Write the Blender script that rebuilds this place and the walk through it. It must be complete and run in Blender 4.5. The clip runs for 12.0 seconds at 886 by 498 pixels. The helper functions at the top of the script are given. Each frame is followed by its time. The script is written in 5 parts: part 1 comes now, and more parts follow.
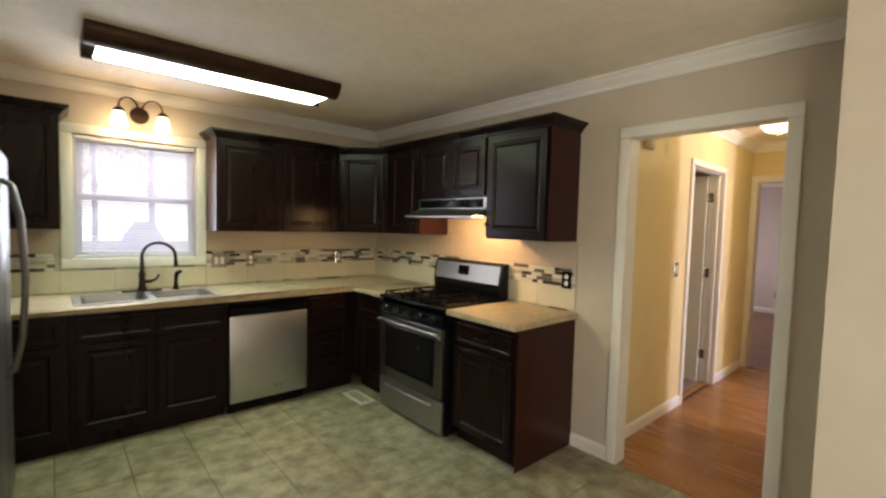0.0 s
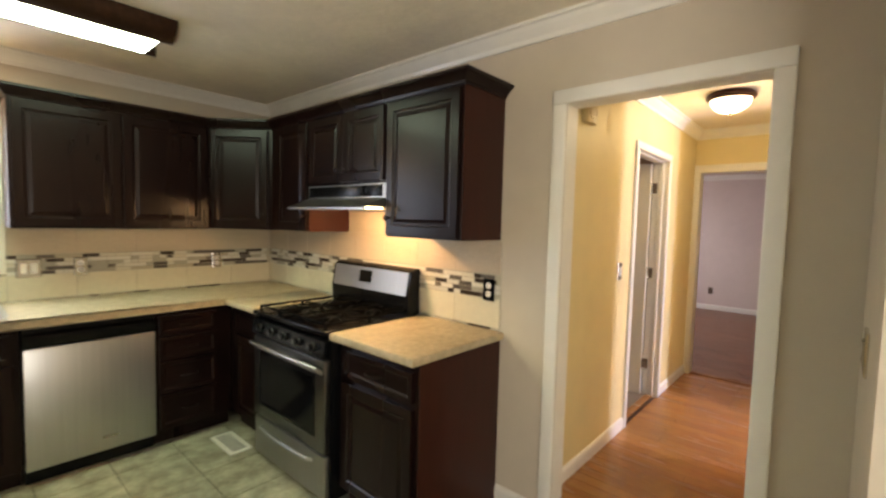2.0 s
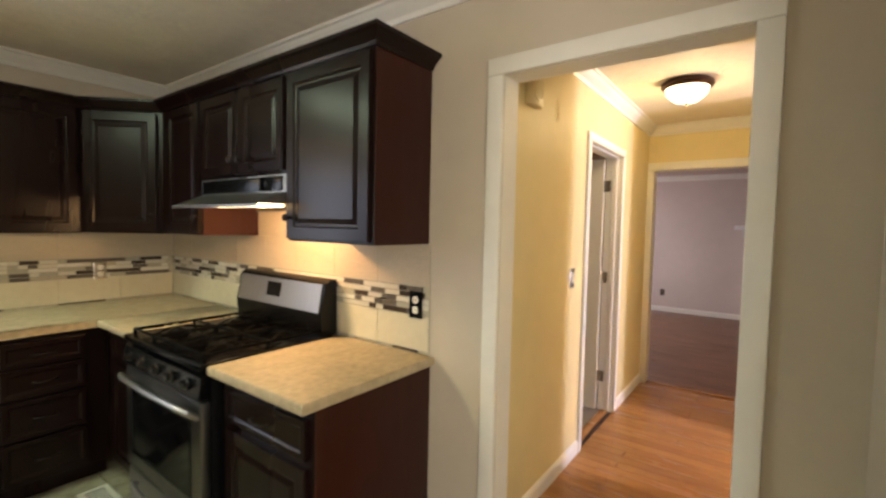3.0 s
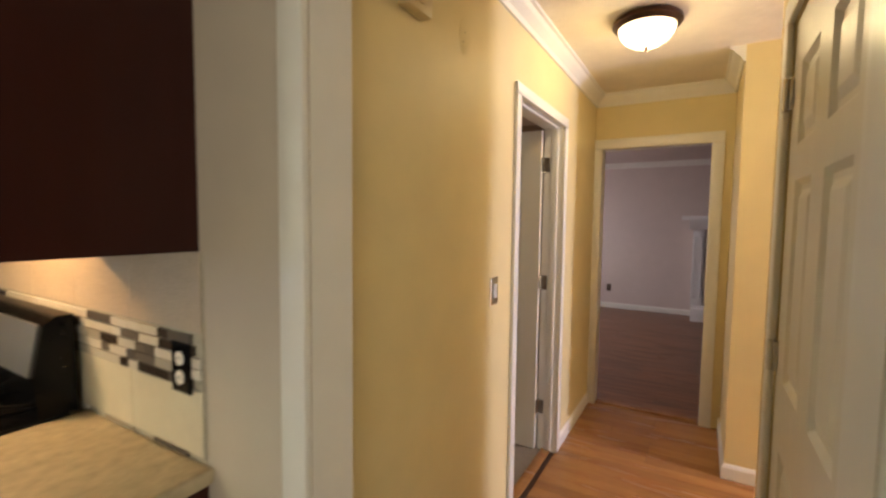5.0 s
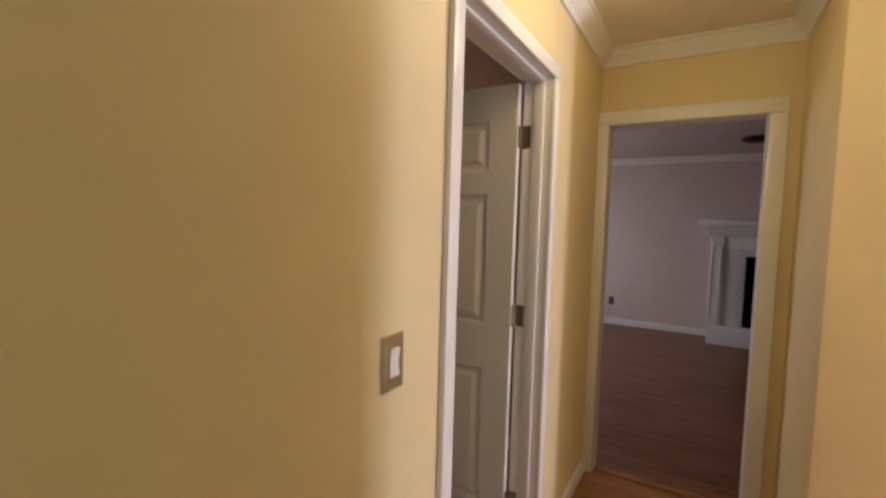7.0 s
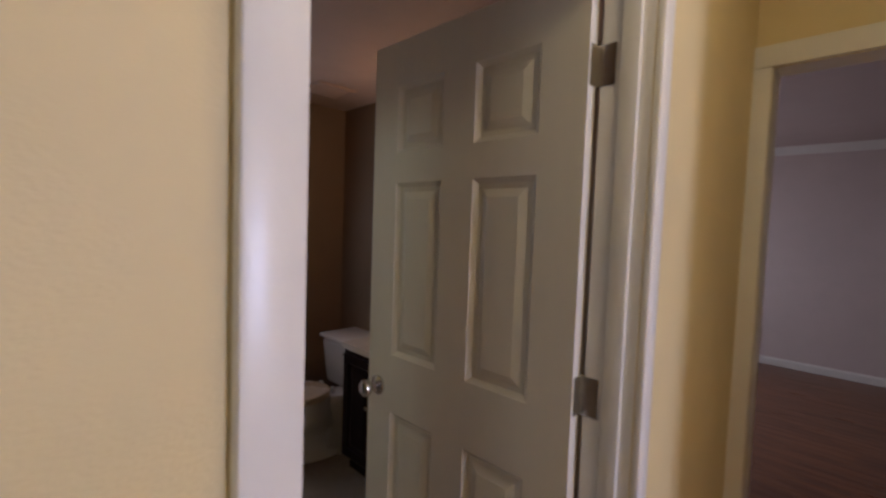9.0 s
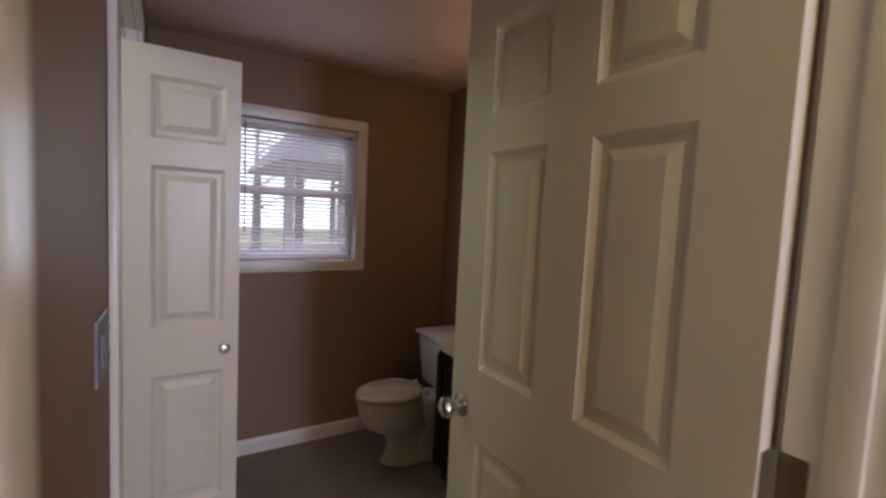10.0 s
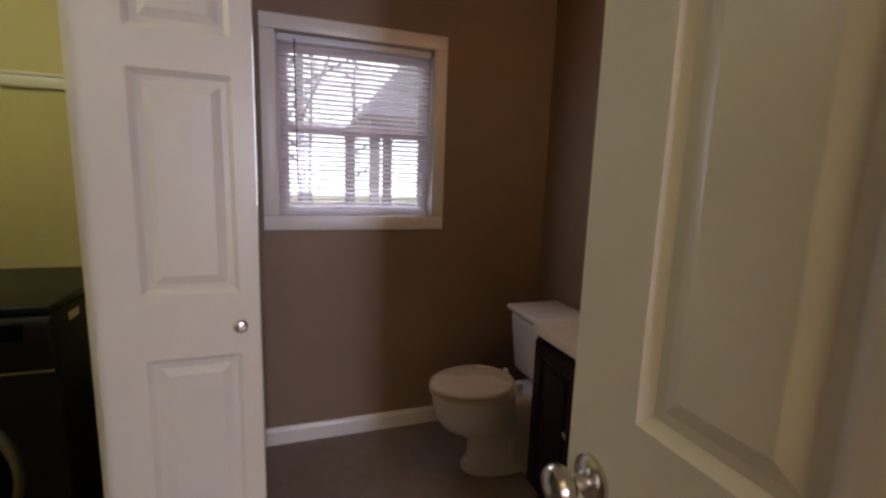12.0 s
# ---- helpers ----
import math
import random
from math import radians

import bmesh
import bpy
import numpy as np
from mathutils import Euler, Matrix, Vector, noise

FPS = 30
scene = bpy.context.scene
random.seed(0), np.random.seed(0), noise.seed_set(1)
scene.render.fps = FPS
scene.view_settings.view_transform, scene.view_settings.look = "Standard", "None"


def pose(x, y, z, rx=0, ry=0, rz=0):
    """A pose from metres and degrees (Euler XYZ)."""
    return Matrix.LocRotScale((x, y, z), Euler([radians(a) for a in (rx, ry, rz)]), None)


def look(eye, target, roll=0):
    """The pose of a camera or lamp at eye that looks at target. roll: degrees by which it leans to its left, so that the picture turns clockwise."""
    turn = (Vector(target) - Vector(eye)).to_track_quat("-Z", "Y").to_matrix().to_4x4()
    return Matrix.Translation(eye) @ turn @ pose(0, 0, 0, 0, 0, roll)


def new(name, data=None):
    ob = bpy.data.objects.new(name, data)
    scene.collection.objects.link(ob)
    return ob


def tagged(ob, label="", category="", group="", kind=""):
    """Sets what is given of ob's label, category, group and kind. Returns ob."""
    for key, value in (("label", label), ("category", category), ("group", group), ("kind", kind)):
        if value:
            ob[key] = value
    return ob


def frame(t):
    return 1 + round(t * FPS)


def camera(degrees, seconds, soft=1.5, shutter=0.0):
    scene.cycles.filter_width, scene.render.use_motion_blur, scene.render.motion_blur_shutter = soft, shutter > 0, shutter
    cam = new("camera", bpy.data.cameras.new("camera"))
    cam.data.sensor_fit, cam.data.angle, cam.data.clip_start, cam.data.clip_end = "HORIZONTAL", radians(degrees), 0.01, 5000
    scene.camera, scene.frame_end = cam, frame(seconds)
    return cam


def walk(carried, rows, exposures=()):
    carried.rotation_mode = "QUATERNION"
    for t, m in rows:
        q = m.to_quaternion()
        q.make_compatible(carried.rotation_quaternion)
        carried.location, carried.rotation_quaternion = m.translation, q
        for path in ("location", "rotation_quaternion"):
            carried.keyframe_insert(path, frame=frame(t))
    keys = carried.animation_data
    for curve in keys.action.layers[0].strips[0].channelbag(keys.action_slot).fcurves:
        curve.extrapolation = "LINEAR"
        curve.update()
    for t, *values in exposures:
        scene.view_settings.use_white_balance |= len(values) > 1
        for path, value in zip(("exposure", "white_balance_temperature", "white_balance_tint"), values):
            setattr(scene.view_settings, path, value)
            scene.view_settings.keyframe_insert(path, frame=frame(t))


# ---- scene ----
# camera and walk
cam = camera(89.9, 12.0, soft=2.5, shutter=0.5)
SKY = 0.15
W_DINING, W_CORRIDOR, W_LIVING, W_BATH, W_KITCHEN = 76, 118, 24, 4.2, 13
W_SCONCE, W_HOOD, W_HALL, W_LAUNDRY, W_VANITY = 1.8, 11, 7.5, 11, 4.5
G_SHADE, G_TUBE, G_HOOD, G_DOME, G_OUT = 3.2, 19, 10, 5, 2.5
EXPOSURES = [(0.0, 0.14, 6250, 10), (1.0, 0.28, 6250, 10), (2.0, 0.55, 6300, 10), (3.5, 0.47, 6250, 10), (5.5, -0.12, 6150, 10), (6.5, -0.2, 5950, 10), (8.5, -0.78, 5400, 13), (9.0, -0.80, 5350, 13), (9.5, -0.83, 5500, 12), (10.0, -0.58, 5750, 10), (10.5, -0.40, 6000, 9.5), (12.0, -0.44, 6000, 9.5)]
PATH = [
    (0, (1.738, 0.593, 1.474), (3.058, 2.091, 1.366), 1.6),
    (0.5, (1.881, 0.671, 1.478), (3.243, 2.131, 1.376), 1.6),
    (1, (2.065, 0.76, 1.471), (3.459, 2.189, 1.352), 1.6),
    (1.5, (2.246, 0.84, 1.478), (3.68, 2.229, 1.361), 1.6),
    (2, (2.456, 0.929, 1.476), (3.949, 2.254, 1.353), 1.5),
    (2.5, (2.671, 1.006, 1.476), (4.231, 2.252, 1.362), 1.4),
    (3, (2.897, 1.07, 1.466), (4.505, 2.255, 1.362), 1.2),
    (3.5, (3.121, 1.13, 1.466), (4.773, 2.252, 1.353), 1.3),
    (3.7, (3.206, 1.155, 1.464), (4.871, 2.256, 1.339), 1.2),
    (5.5, (4.059, 1.331, 1.463), (5.793, 2.321, 1.336), 0.7),
    (6, (4.308, 1.384, 1.448), (6.041, 2.374, 1.317), 1.0),
    (6.5, (4.538, 1.44, 1.454), (6.273, 2.426, 1.329), 1.4),
    (8.3, (5.373, 1.606, 1.471), (6.972, 2.8, 1.34), 2.0),
    (8.5, (5.431, 1.627, 1.462), (6.994, 2.87, 1.338), 2.0),
    (9, (5.587, 1.688, 1.453), (7.015, 3.084, 1.343), 2.0),
    (9.5, (5.721, 1.779, 1.451), (6.959, 3.344, 1.311), 2.2),
    (9.8, (5.766, 1.869, 1.446), (6.892, 3.515, 1.296), 3.0),
    (10, (5.82, 1.888, 1.416), (6.854, 3.593, 1.268), 2.8),
    (10.5, (5.908, 2.021, 1.393), (6.754, 3.825, 1.226), 3.1),
    (11, (5.978, 2.142, 1.366), (6.696, 4.0, 1.18), 2.8),
    (11.5, (6.041, 2.268, 1.334), (6.713, 4.137, 1.096), 2.4),
    (12, (6.114, 2.408, 1.3), (6.761, 4.275, 0.99), 1.9),
]
walk(cam, [(t, look(eye, target, roll)) for t, eye, target, roll in PATH], EXPOSURES)

# world and sun
world = bpy.data.worlds.new("world")
scene.world = world
world.use_nodes = True
wt = world.node_tree
sky = wt.nodes.new("ShaderNodeTexSky")
sky.sky_type, sky.sun_disc = "NISHITA", False
sky.sun_elevation, sky.sun_rotation = radians(55), radians(150)
wt.links.new(sky.outputs["Color"], wt.nodes["Background"].inputs["Color"])
wt.nodes["Background"].inputs["Strength"].default_value = SKY
sun_data = bpy.data.lights.new("sun", "SUN")
sun_data.energy, sun_data.angle, sun_data.color = 3.0, radians(0.6), (1.0, 0.95, 0.88)
sun = new("sun", sun_data)
sun.matrix_basis = look((0, 0, 30), (-0.5 * 20, 0.87 * 20, 30 - 28.5), 0)


def sky_panel(name, eye, target, w, h, watts, colour):
    """An area light standing in a window opening, as daylight or fill."""
    d = bpy.data.lights.new(name, "AREA")
    d.shape, d.size, d.size_y, d.energy, d.color = "RECTANGLE", w, h, watts, colour
    ob = new(name, d)
    ob.matrix_basis = look(eye, target)
    return ob


def bulb(name, place, watts, colour, radius):
    d = bpy.data.lights.new(name, "POINT")
    d.energy, d.color, d.shadow_soft_size = watts, colour, radius
    ob = new(name, d)
    ob.location = place
    return ob


WARM = (1.0, 0.62, 0.30)
# the dining panel is an added warm fill with no known source
sky_panel("fill_dining", (0.66, -1.1, 1.2), (4.0, -0.4, 2.9), 2.3, 1.7, W_DINING, (1.0, 0.90, 0.76))
sky_panel("daylight_corridor", (6.46, -2.45, 1.55), (5.95, 2.0, 1.35), 0.48, 1.25, W_CORRIDOR, (0.79, 0.77, 1.0))
sky_panel("daylight_living", (9.8, 4.1, 1.5), (10.2, 0, 0.9), 2.0, 1.3, W_LIVING, (1.0, 0.87, 0.86))
sky_panel("daylight_bath", (6.42, 4.515, 1.5), (6.42, 2.0, 1.1), 0.62, 0.70, W_BATH, (0.86, 0.88, 1.0))
sky_panel("daylight_kitchen", (2.24, 4.645, 1.60), (2.24, 1.0, 1.1), 0.74, 0.8, W_KITCHEN, (0.82, 0.86, 1.0))
bulb("sconce_bulb_light", (2.10, 4.56, 2.10), W_SCONCE, WARM, 0.03)
bulb("sconce_bulb_light", (2.38, 4.56, 2.10), W_SCONCE, WARM, 0.03)
bulb("hood_bulb_light", (4.08, 2.98, 1.50), W_HOOD, (1.0, 0.55, 0.22), 0.02)
bulb("hall_bulb_light", (6.18, 1.55, 2.27), W_HALL, (1.0, 0.77, 0.37), 0.07)
bulb("laundry_bulb_light", (5.0, 3.45, 2.10), W_LAUNDRY, (1.0, 1.0, 0.66), 0.08)
bulb("vanity_bulb_light", (7.28, 3.45, 1.93), W_VANITY, (1.0, 0.48, 0.2), 0.05)


# materials
def mat(name, colour, rough=0.6, metal=0.0, vary=0.08, grain=40.0, bump=0.0, bump_scale=120.0, stretch=(1, 1, 1), spec=0.5,
        second=None, blotch=2.0, blend=(0.45, 0.6), rough_vary=0.1, piece=0.0, coat=0.0):
    """A surface with fine grain, larger mottling towards a second colour, uneven gloss and a fine relief."""
    m = bpy.data.materials.new(name)
    m.use_nodes = True
    nt = m.node_tree
    b = nt.nodes["Principled BSDF"]
    tc = nt.nodes.new("ShaderNodeTexCoord")
    geo = nt.nodes.new("ShaderNodeNewGeometry")
    mp = nt.nodes.new("ShaderNodeMapping")
    mp.inputs["Scale"].default_value = stretch
    nt.links.new(geo.outputs["Position"], mp.inputs["Vector"])
    n1 = nt.nodes.new("ShaderNodeTexNoise")
    n1.inputs["Scale"].default_value, n1.inputs["Detail"].default_value = grain, 4
    n2 = nt.nodes.new("ShaderNodeTexNoise")
    n2.inputs["Scale"].default_value, n2.inputs["Detail"].default_value = blotch, 3
    for n in (n1, n2):
        nt.links.new(mp.outputs["Vector"], n.inputs["Vector"])
    base = nt.nodes.new("ShaderNodeMix")
    base.data_type = "RGBA"
    ramp = nt.nodes.new("ShaderNodeMapRange")
    ramp.inputs["From Min"].default_value, ramp.inputs["From Max"].default_value = blend
    nt.links.new(n2.outputs["Fac"], ramp.inputs["Value"])
    nt.links.new(ramp.outputs["Result"], base.inputs["Factor"])
    c2 = second or tuple(c * (1 - vary) for c in colour)
    base.inputs["A"].default_value, base.inputs["B"].default_value = (*colour, 1), (*c2, 1)
    hsv = nt.nodes.new("ShaderNodeHueSaturation")
    nt.links.new(base.outputs["Result"], hsv.inputs["Color"])
    val = nt.nodes.new("ShaderNodeMapRange")
    val.inputs["From Min"].default_value, val.inputs["From Max"].default_value = 0.25, 0.75
    val.inputs["To Min"].default_value, val.inputs["To Max"].default_value = 1 - vary, 1 + vary
    nt.links.new(n1.outputs["Fac"], val.inputs["Value"])
    last = val.outputs["Result"]
    if piece:
        info = nt.nodes.new("ShaderNodeObjectInfo")
        pr = nt.nodes.new("ShaderNodeMapRange")
        pr.inputs["To Min"].default_value, pr.inputs["To Max"].default_value = 1 - piece, 1 + piece
        nt.links.new(info.outputs["Random"], pr.inputs["Value"])
        mul = nt.nodes.new("ShaderNodeMath")
        mul.operation = "MULTIPLY"
        nt.links.new(last, mul.inputs[0])
        nt.links.new(pr.outputs["Result"], mul.inputs[1])
        last = mul.outputs[0]
    nt.links.new(last, hsv.inputs["Value"])
    nt.links.new(hsv.outputs["Color"], b.inputs["Base Color"])
    rr = nt.nodes.new("ShaderNodeMapRange")
    rr.inputs["To Min"].default_value, rr.inputs["To Max"].default_value = max(0.03, rough - rough_vary), min(1, rough + rough_vary)
    nt.links.new(n2.outputs["Fac"], rr.inputs["Value"])
    nt.links.new(rr.outputs["Result"], b.inputs["Roughness"])
    b.inputs["Metallic"].default_value = metal
    b.inputs["Specular IOR Level"].default_value = spec
    b.inputs["Coat Weight"].default_value = coat
    if bump:
        n3 = nt.nodes.new("ShaderNodeTexNoise")
        n3.inputs["Scale"].default_value, n3.inputs["Detail"].default_value = bump_scale, 3
        nt.links.new(mp.outputs["Vector"], n3.inputs["Vector"])
        bp = nt.nodes.new("ShaderNodeBump")
        bp.inputs["Strength"].default_value, bp.inputs["Distance"].default_value = bump, 0.004
        nt.links.new(n3.outputs["Fac"], bp.inputs["Height"])
        nt.links.new(bp.outputs["Normal"], b.inputs["Normal"])
    return m


def glow(name, colour, strength):
    m = bpy.data.materials.new(name)
    m.use_nodes = True
    b = m.node_tree.nodes["Principled BSDF"]
    b.inputs["Base Color"].default_value = (0.9, 0.9, 0.88, 1)
    b.inputs["Emission Color"].default_value = (*colour, 1)
    b.inputs["Emission Strength"].default_value = strength
    b.inputs["Roughness"].default_value = 0.35
    return m


def palette(name, colours, rough):
    """One colour out of a few for each separate piece."""
    m = bpy.data.materials.new(name)
    m.use_nodes = True
    nt = m.node_tree
    b = nt.nodes["Principled BSDF"]
    info = nt.nodes.new("ShaderNodeObjectInfo")
    ramp = nt.nodes.new("ShaderNodeValToRGB")
    ramp.color_ramp.interpolation = "CONSTANT"
    for k, c in enumerate(colours):
        e = ramp.color_ramp.elements[k] if k < 2 else ramp.color_ramp.elements.new(k / len(colours))
        e.position, e.color = k / len(colours), (*c, 1)
    nt.links.new(info.outputs["Random"], ramp.inputs["Fac"])
    nz = nt.nodes.new("ShaderNodeTexNoise")
    nz.inputs["Scale"].default_value = 60
    hsv = nt.nodes.new("ShaderNodeHueSaturation")
    mr = nt.nodes.new("ShaderNodeMapRange")
    mr.inputs["To Min"].default_value, mr.inputs["To Max"].default_value = 0.8, 1.2
    nt.links.new(nz.outputs["Fac"], mr.inputs["Value"])
    nt.links.new(mr.outputs["Result"], hsv.inputs["Value"])
    nt.links.new(ramp.outputs["Color"], hsv.inputs["Color"])
    nt.links.new(hsv.outputs["Color"], b.inputs["Base Color"])
    b.inputs["Roughness"].default_value = rough
    return m


def glass(name, tint=(1, 1, 1), rough=0.0):
    m = bpy.data.materials.new(name)
    m.use_nodes = True
    nt = m.node_tree
    out = nt.nodes["Material Output"]
    tr = nt.nodes.new("ShaderNodeBsdfTransparent")
    tr.inputs["Color"].default_value = (*tint, 1)
    gl = nt.nodes.new("ShaderNodeBsdfGlossy")
    gl.inputs["Roughness"].default_value = rough
    mx = nt.nodes.new("ShaderNodeMixShader")
    fr = nt.nodes.new("ShaderNodeFresnel")
    nt.links.new(fr.outputs["Fac"], mx.inputs["Fac"])
    nt.links.new(tr.outputs["BSDF"], mx.inputs[1])
    nt.links.new(gl.outputs["BSDF"], mx.inputs[2])
    nt.links.new(mx.outputs["Shader"], out.inputs["Surface"])
    return m


def slat_material(name, colour, thin):
    """Thin vinyl that lets some light through."""
    m = bpy.data.materials.new(name)
    m.use_nodes = True
    nt = m.node_tree
    out, b = nt.nodes["Material Output"], nt.nodes["Principled BSDF"]
    b.inputs["Base Color"].default_value, b.inputs["Roughness"].default_value = (*colour, 1), 0.45
    tl = nt.nodes.new("ShaderNodeBsdfTranslucent")
    tl.inputs["Color"].default_value = (*colour, 1)
    mx = nt.nodes.new("ShaderNodeMixShader")
    mx.inputs["Fac"].default_value = thin
    nt.links.new(b.outputs["BSDF"], mx.inputs[1])
    nt.links.new(tl.outputs["BSDF"], mx.inputs[2])
    nt.links.new(mx.outputs["Shader"], out.inputs["Surface"])
    return m


M_GREIGE = mat("greige_wall_paint", (0.56, 0.49, 0.39), 0.62, vary=0.03, grain=9, bump=0.25, bump_scale=260, blotch=1.2)
M_YELLOW = mat("yellow_wall_paint", (0.735, 0.605, 0.31), 0.55, vary=0.03, grain=7, bump=0.12, bump_scale=240, blotch=0.9)
M_LAUNDRY = mat("pale_yellow_wall_paint", (0.64, 0.58, 0.28), 0.6, vary=0.03, grain=7, bump=0.2, bump_scale=240)
M_TAN = mat("tan_wall_paint", (0.265, 0.185, 0.112), 0.6, vary=0.04, grain=8, bump=0.22, bump_scale=240)
M_MAUVE = mat("mauve_beige_wall_paint", (0.62, 0.52, 0.475), 0.6, vary=0.03, grain=8, bump=0.2, bump_scale=240)
M_CEIL = mat("ceiling_paint", (0.86, 0.775, 0.63), 0.75, vary=0.05, grain=14, bump=0.9, bump_scale=26, blotch=3.5)
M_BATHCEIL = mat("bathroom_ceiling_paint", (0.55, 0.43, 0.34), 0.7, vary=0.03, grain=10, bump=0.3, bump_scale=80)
M_TRIM = mat("white_trim_paint", (0.80, 0.77, 0.70), 0.32, vary=0.025, grain=12, bump=0.08, bump_scale=90)
M_DOOR = mat("white_door_paint", (0.76, 0.72, 0.62), 0.34, vary=0.02, grain=20, bump=0.12, bump_scale=160, stretch=(1, 1, 0.25))
M_ESPRESSO = mat("espresso_stained_wood", (0.0085, 0.0034, 0.0028), 0.28, spec=0.17, vary=0.14, grain=26, second=(0.0105, 0.0044, 0.0035), bump=0.04,
                 bump_scale=60, stretch=(1, 1, 0.12), rough_vary=0.03)
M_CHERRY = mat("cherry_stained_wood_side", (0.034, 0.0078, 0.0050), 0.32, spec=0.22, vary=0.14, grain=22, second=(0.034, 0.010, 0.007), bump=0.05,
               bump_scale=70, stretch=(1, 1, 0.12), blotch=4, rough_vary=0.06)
M_COUNTER = mat("beige_laminate_counter", (0.48, 0.395, 0.25), 0.52, vary=0.16, grain=34, second=(0.41, 0.335, 0.21), blotch=16, blend=(0.35, 0.7), rough_vary=0.08)
M_STEEL = mat("brushed_stainless_steel", (0.47, 0.465, 0.46), 0.33, 0.95, vary=0.05, grain=60, stretch=(1, 1, 0.03), bump=0.03, bump_scale=200)
M_STEELD = mat("dark_stainless_steel", (0.34, 0.33, 0.31), 0.36, 0.95, vary=0.05, grain=60, stretch=(1, 1, 0.03), bump=0.03, bump_scale=200)
M_FRIDGE = mat("dull_refrigerator_steel", (0.20, 0.198, 0.195), 0.42, 0.9, vary=0.05, grain=60, stretch=(1, 1, 0.03), bump=0.03, bump_scale=200)
M_NICKEL = mat("satin_nickel", (0.60, 0.57, 0.52), 0.25, 1.0, vary=0.04)
M_BRONZE = mat("oil_rubbed_bronze", (0.045, 0.022, 0.014), 0.35, 0.7, vary=0.2, second=(0.062, 0.029, 0.017), blotch=14)
M_DARKBRONZE = mat("dark_bronze", (0.020, 0.012, 0.009), 0.34, 0.35, vary=0.15, spec=0.35)
M_BLACK = mat("black_enamel", (0.004, 0.004, 0.0045), 0.22, vary=0.1, spec=0.16, rough_vary=0.04)
M_KNOB = mat("glossy_black_knob", (0.006, 0.006, 0.007), 0.14, vary=0.1, spec=0.7)
M_RANGE = mat("dark_range_steel", (0.15, 0.147, 0.140), 0.30, 0.95, vary=0.05, grain=60, stretch=(1, 1, 0.03), bump=0.03, bump_scale=200)
M_SEAT = mat("bone_plastic_seat", (0.58, 0.47, 0.33), 0.28, vary=0.02)
M_IRON = mat("black_cast_iron", (0.003, 0.003, 0.003), 0.55, spec=0.04, vary=0.2, bump=0.3, bump_scale=300)
M_DARKGLASS = mat("dark_oven_glass", (0.004, 0.004, 0.0045), 0.09, spec=0.14, vary=0.05, rough_vary=0.02)
M_TILE = mat("mottled_stone_floor_tile", (0.42, 0.395, 0.275), 0.42, vary=0.16, grain=34, second=(0.235, 0.215, 0.14), blotch=9, blend=(0.36, 0.66),
             bump=0.35, bump_scale=30, piece=0.13)
M_GROUT = mat("dark_tile_grout", (0.085, 0.075, 0.048), 0.85, vary=0.2, bump=0.4, bump_scale=300)
M_PALEGROUT = mat("pale_tile_grout", (0.46, 0.42, 0.32), 0.85, vary=0.15)
M_PLATE = mat("dull_grey_plastic", (0.22, 0.21, 0.25), 0.4, vary=0.04)
M_SPLASH = mat("cream_wall_tile", (0.62, 0.57, 0.42), 0.35, vary=0.04, grain=25, piece=0.03)
M_FINE = mat("tan_fine_mosaic", (0.52, 0.43, 0.31), 0.42, vary=0.10, grain=90, stretch=(1, 1, 3), bump=0.5, bump_scale=70)
M_STICKS = palette("glass_stone_sticks", [(0.62, 0.58, 0.47), (0.15, 0.13, 0.105), (0.66, 0.63, 0.54), (0.055, 0.040, 0.030), (0.46, 0.41, 0.31), (0.60, 0.57, 0.48), (0.115, 0.10, 0.085), (0.68, 0.66, 0.58), (0.40, 0.38, 0.31)], 0.18)
M_WOOD = mat("oak_plank_orange", (0.41, 0.195, 0.064), 0.26, vary=0.09, grain=16, second=(0.36, 0.155, 0.050), stretch=(7, 0.8, 1), blotch=2.2,
             bump=0.08, bump_scale=40, piece=0.16, rough_vary=0.07)
# Same oak as the hall, with dimmer living room light put into its colour.
M_WOOD_DIM = mat("oak_plank_dimmed", (0.20, 0.076, 0.028), 0.30, vary=0.10, grain=16, second=(0.14, 0.050, 0.019), stretch=(7, 0.8, 1), blotch=2.2,
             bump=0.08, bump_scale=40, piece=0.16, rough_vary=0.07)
M_WOODJOINT = mat("dark_plank_joint", (0.06, 0.025, 0.012), 0.6, vary=0.2)
M_VINYL = mat("grey_brown_vinyl_floor", (0.26, 0.207, 0.160), 0.5, vary=0.1, grain=18, blotch=3)
M_VINYLFRAME = mat("white_vinyl_frame", (0.78, 0.77, 0.78), 0.35, vary=0.02)
M_SLAT = slat_material("white_blind_slat", (0.92, 0.85, 0.90), 0.85)
M_SLATBLUE = slat_material("bluish_white_blind_slat", (0.80, 0.80, 0.92), 0.80)
M_VINYLSASH = slat_material("white_vinyl_sash", (0.84, 0.80, 0.82), 0.45)
M_PLASTIC_W = mat("white_plastic", (0.78, 0.75, 0.68), 0.35, vary=0.02)
M_PLASTIC_CREAM = mat("cream_plastic", (0.62, 0.49, 0.25), 0.4, vary=0.03)
M_PLASTIC_BROWN = mat("brown_plastic", (0.10, 0.065, 0.045), 0.35, vary=0.06)
M_PORCELAIN = mat("white_porcelain", (0.74, 0.70, 0.62), 0.12, vary=0.015, rough_vary=0.04)
M_MARBLE = mat("cream_cultured_marble", (0.74, 0.64, 0.52), 0.2, vary=0.04, grain=12, second=(0.66, 0.56, 0.45))
M_GRAPHITE = mat("graphite_washer_enamel", (0.011, 0.0105, 0.010), 0.36, 0.1, spec=0.28, vary=0.05)
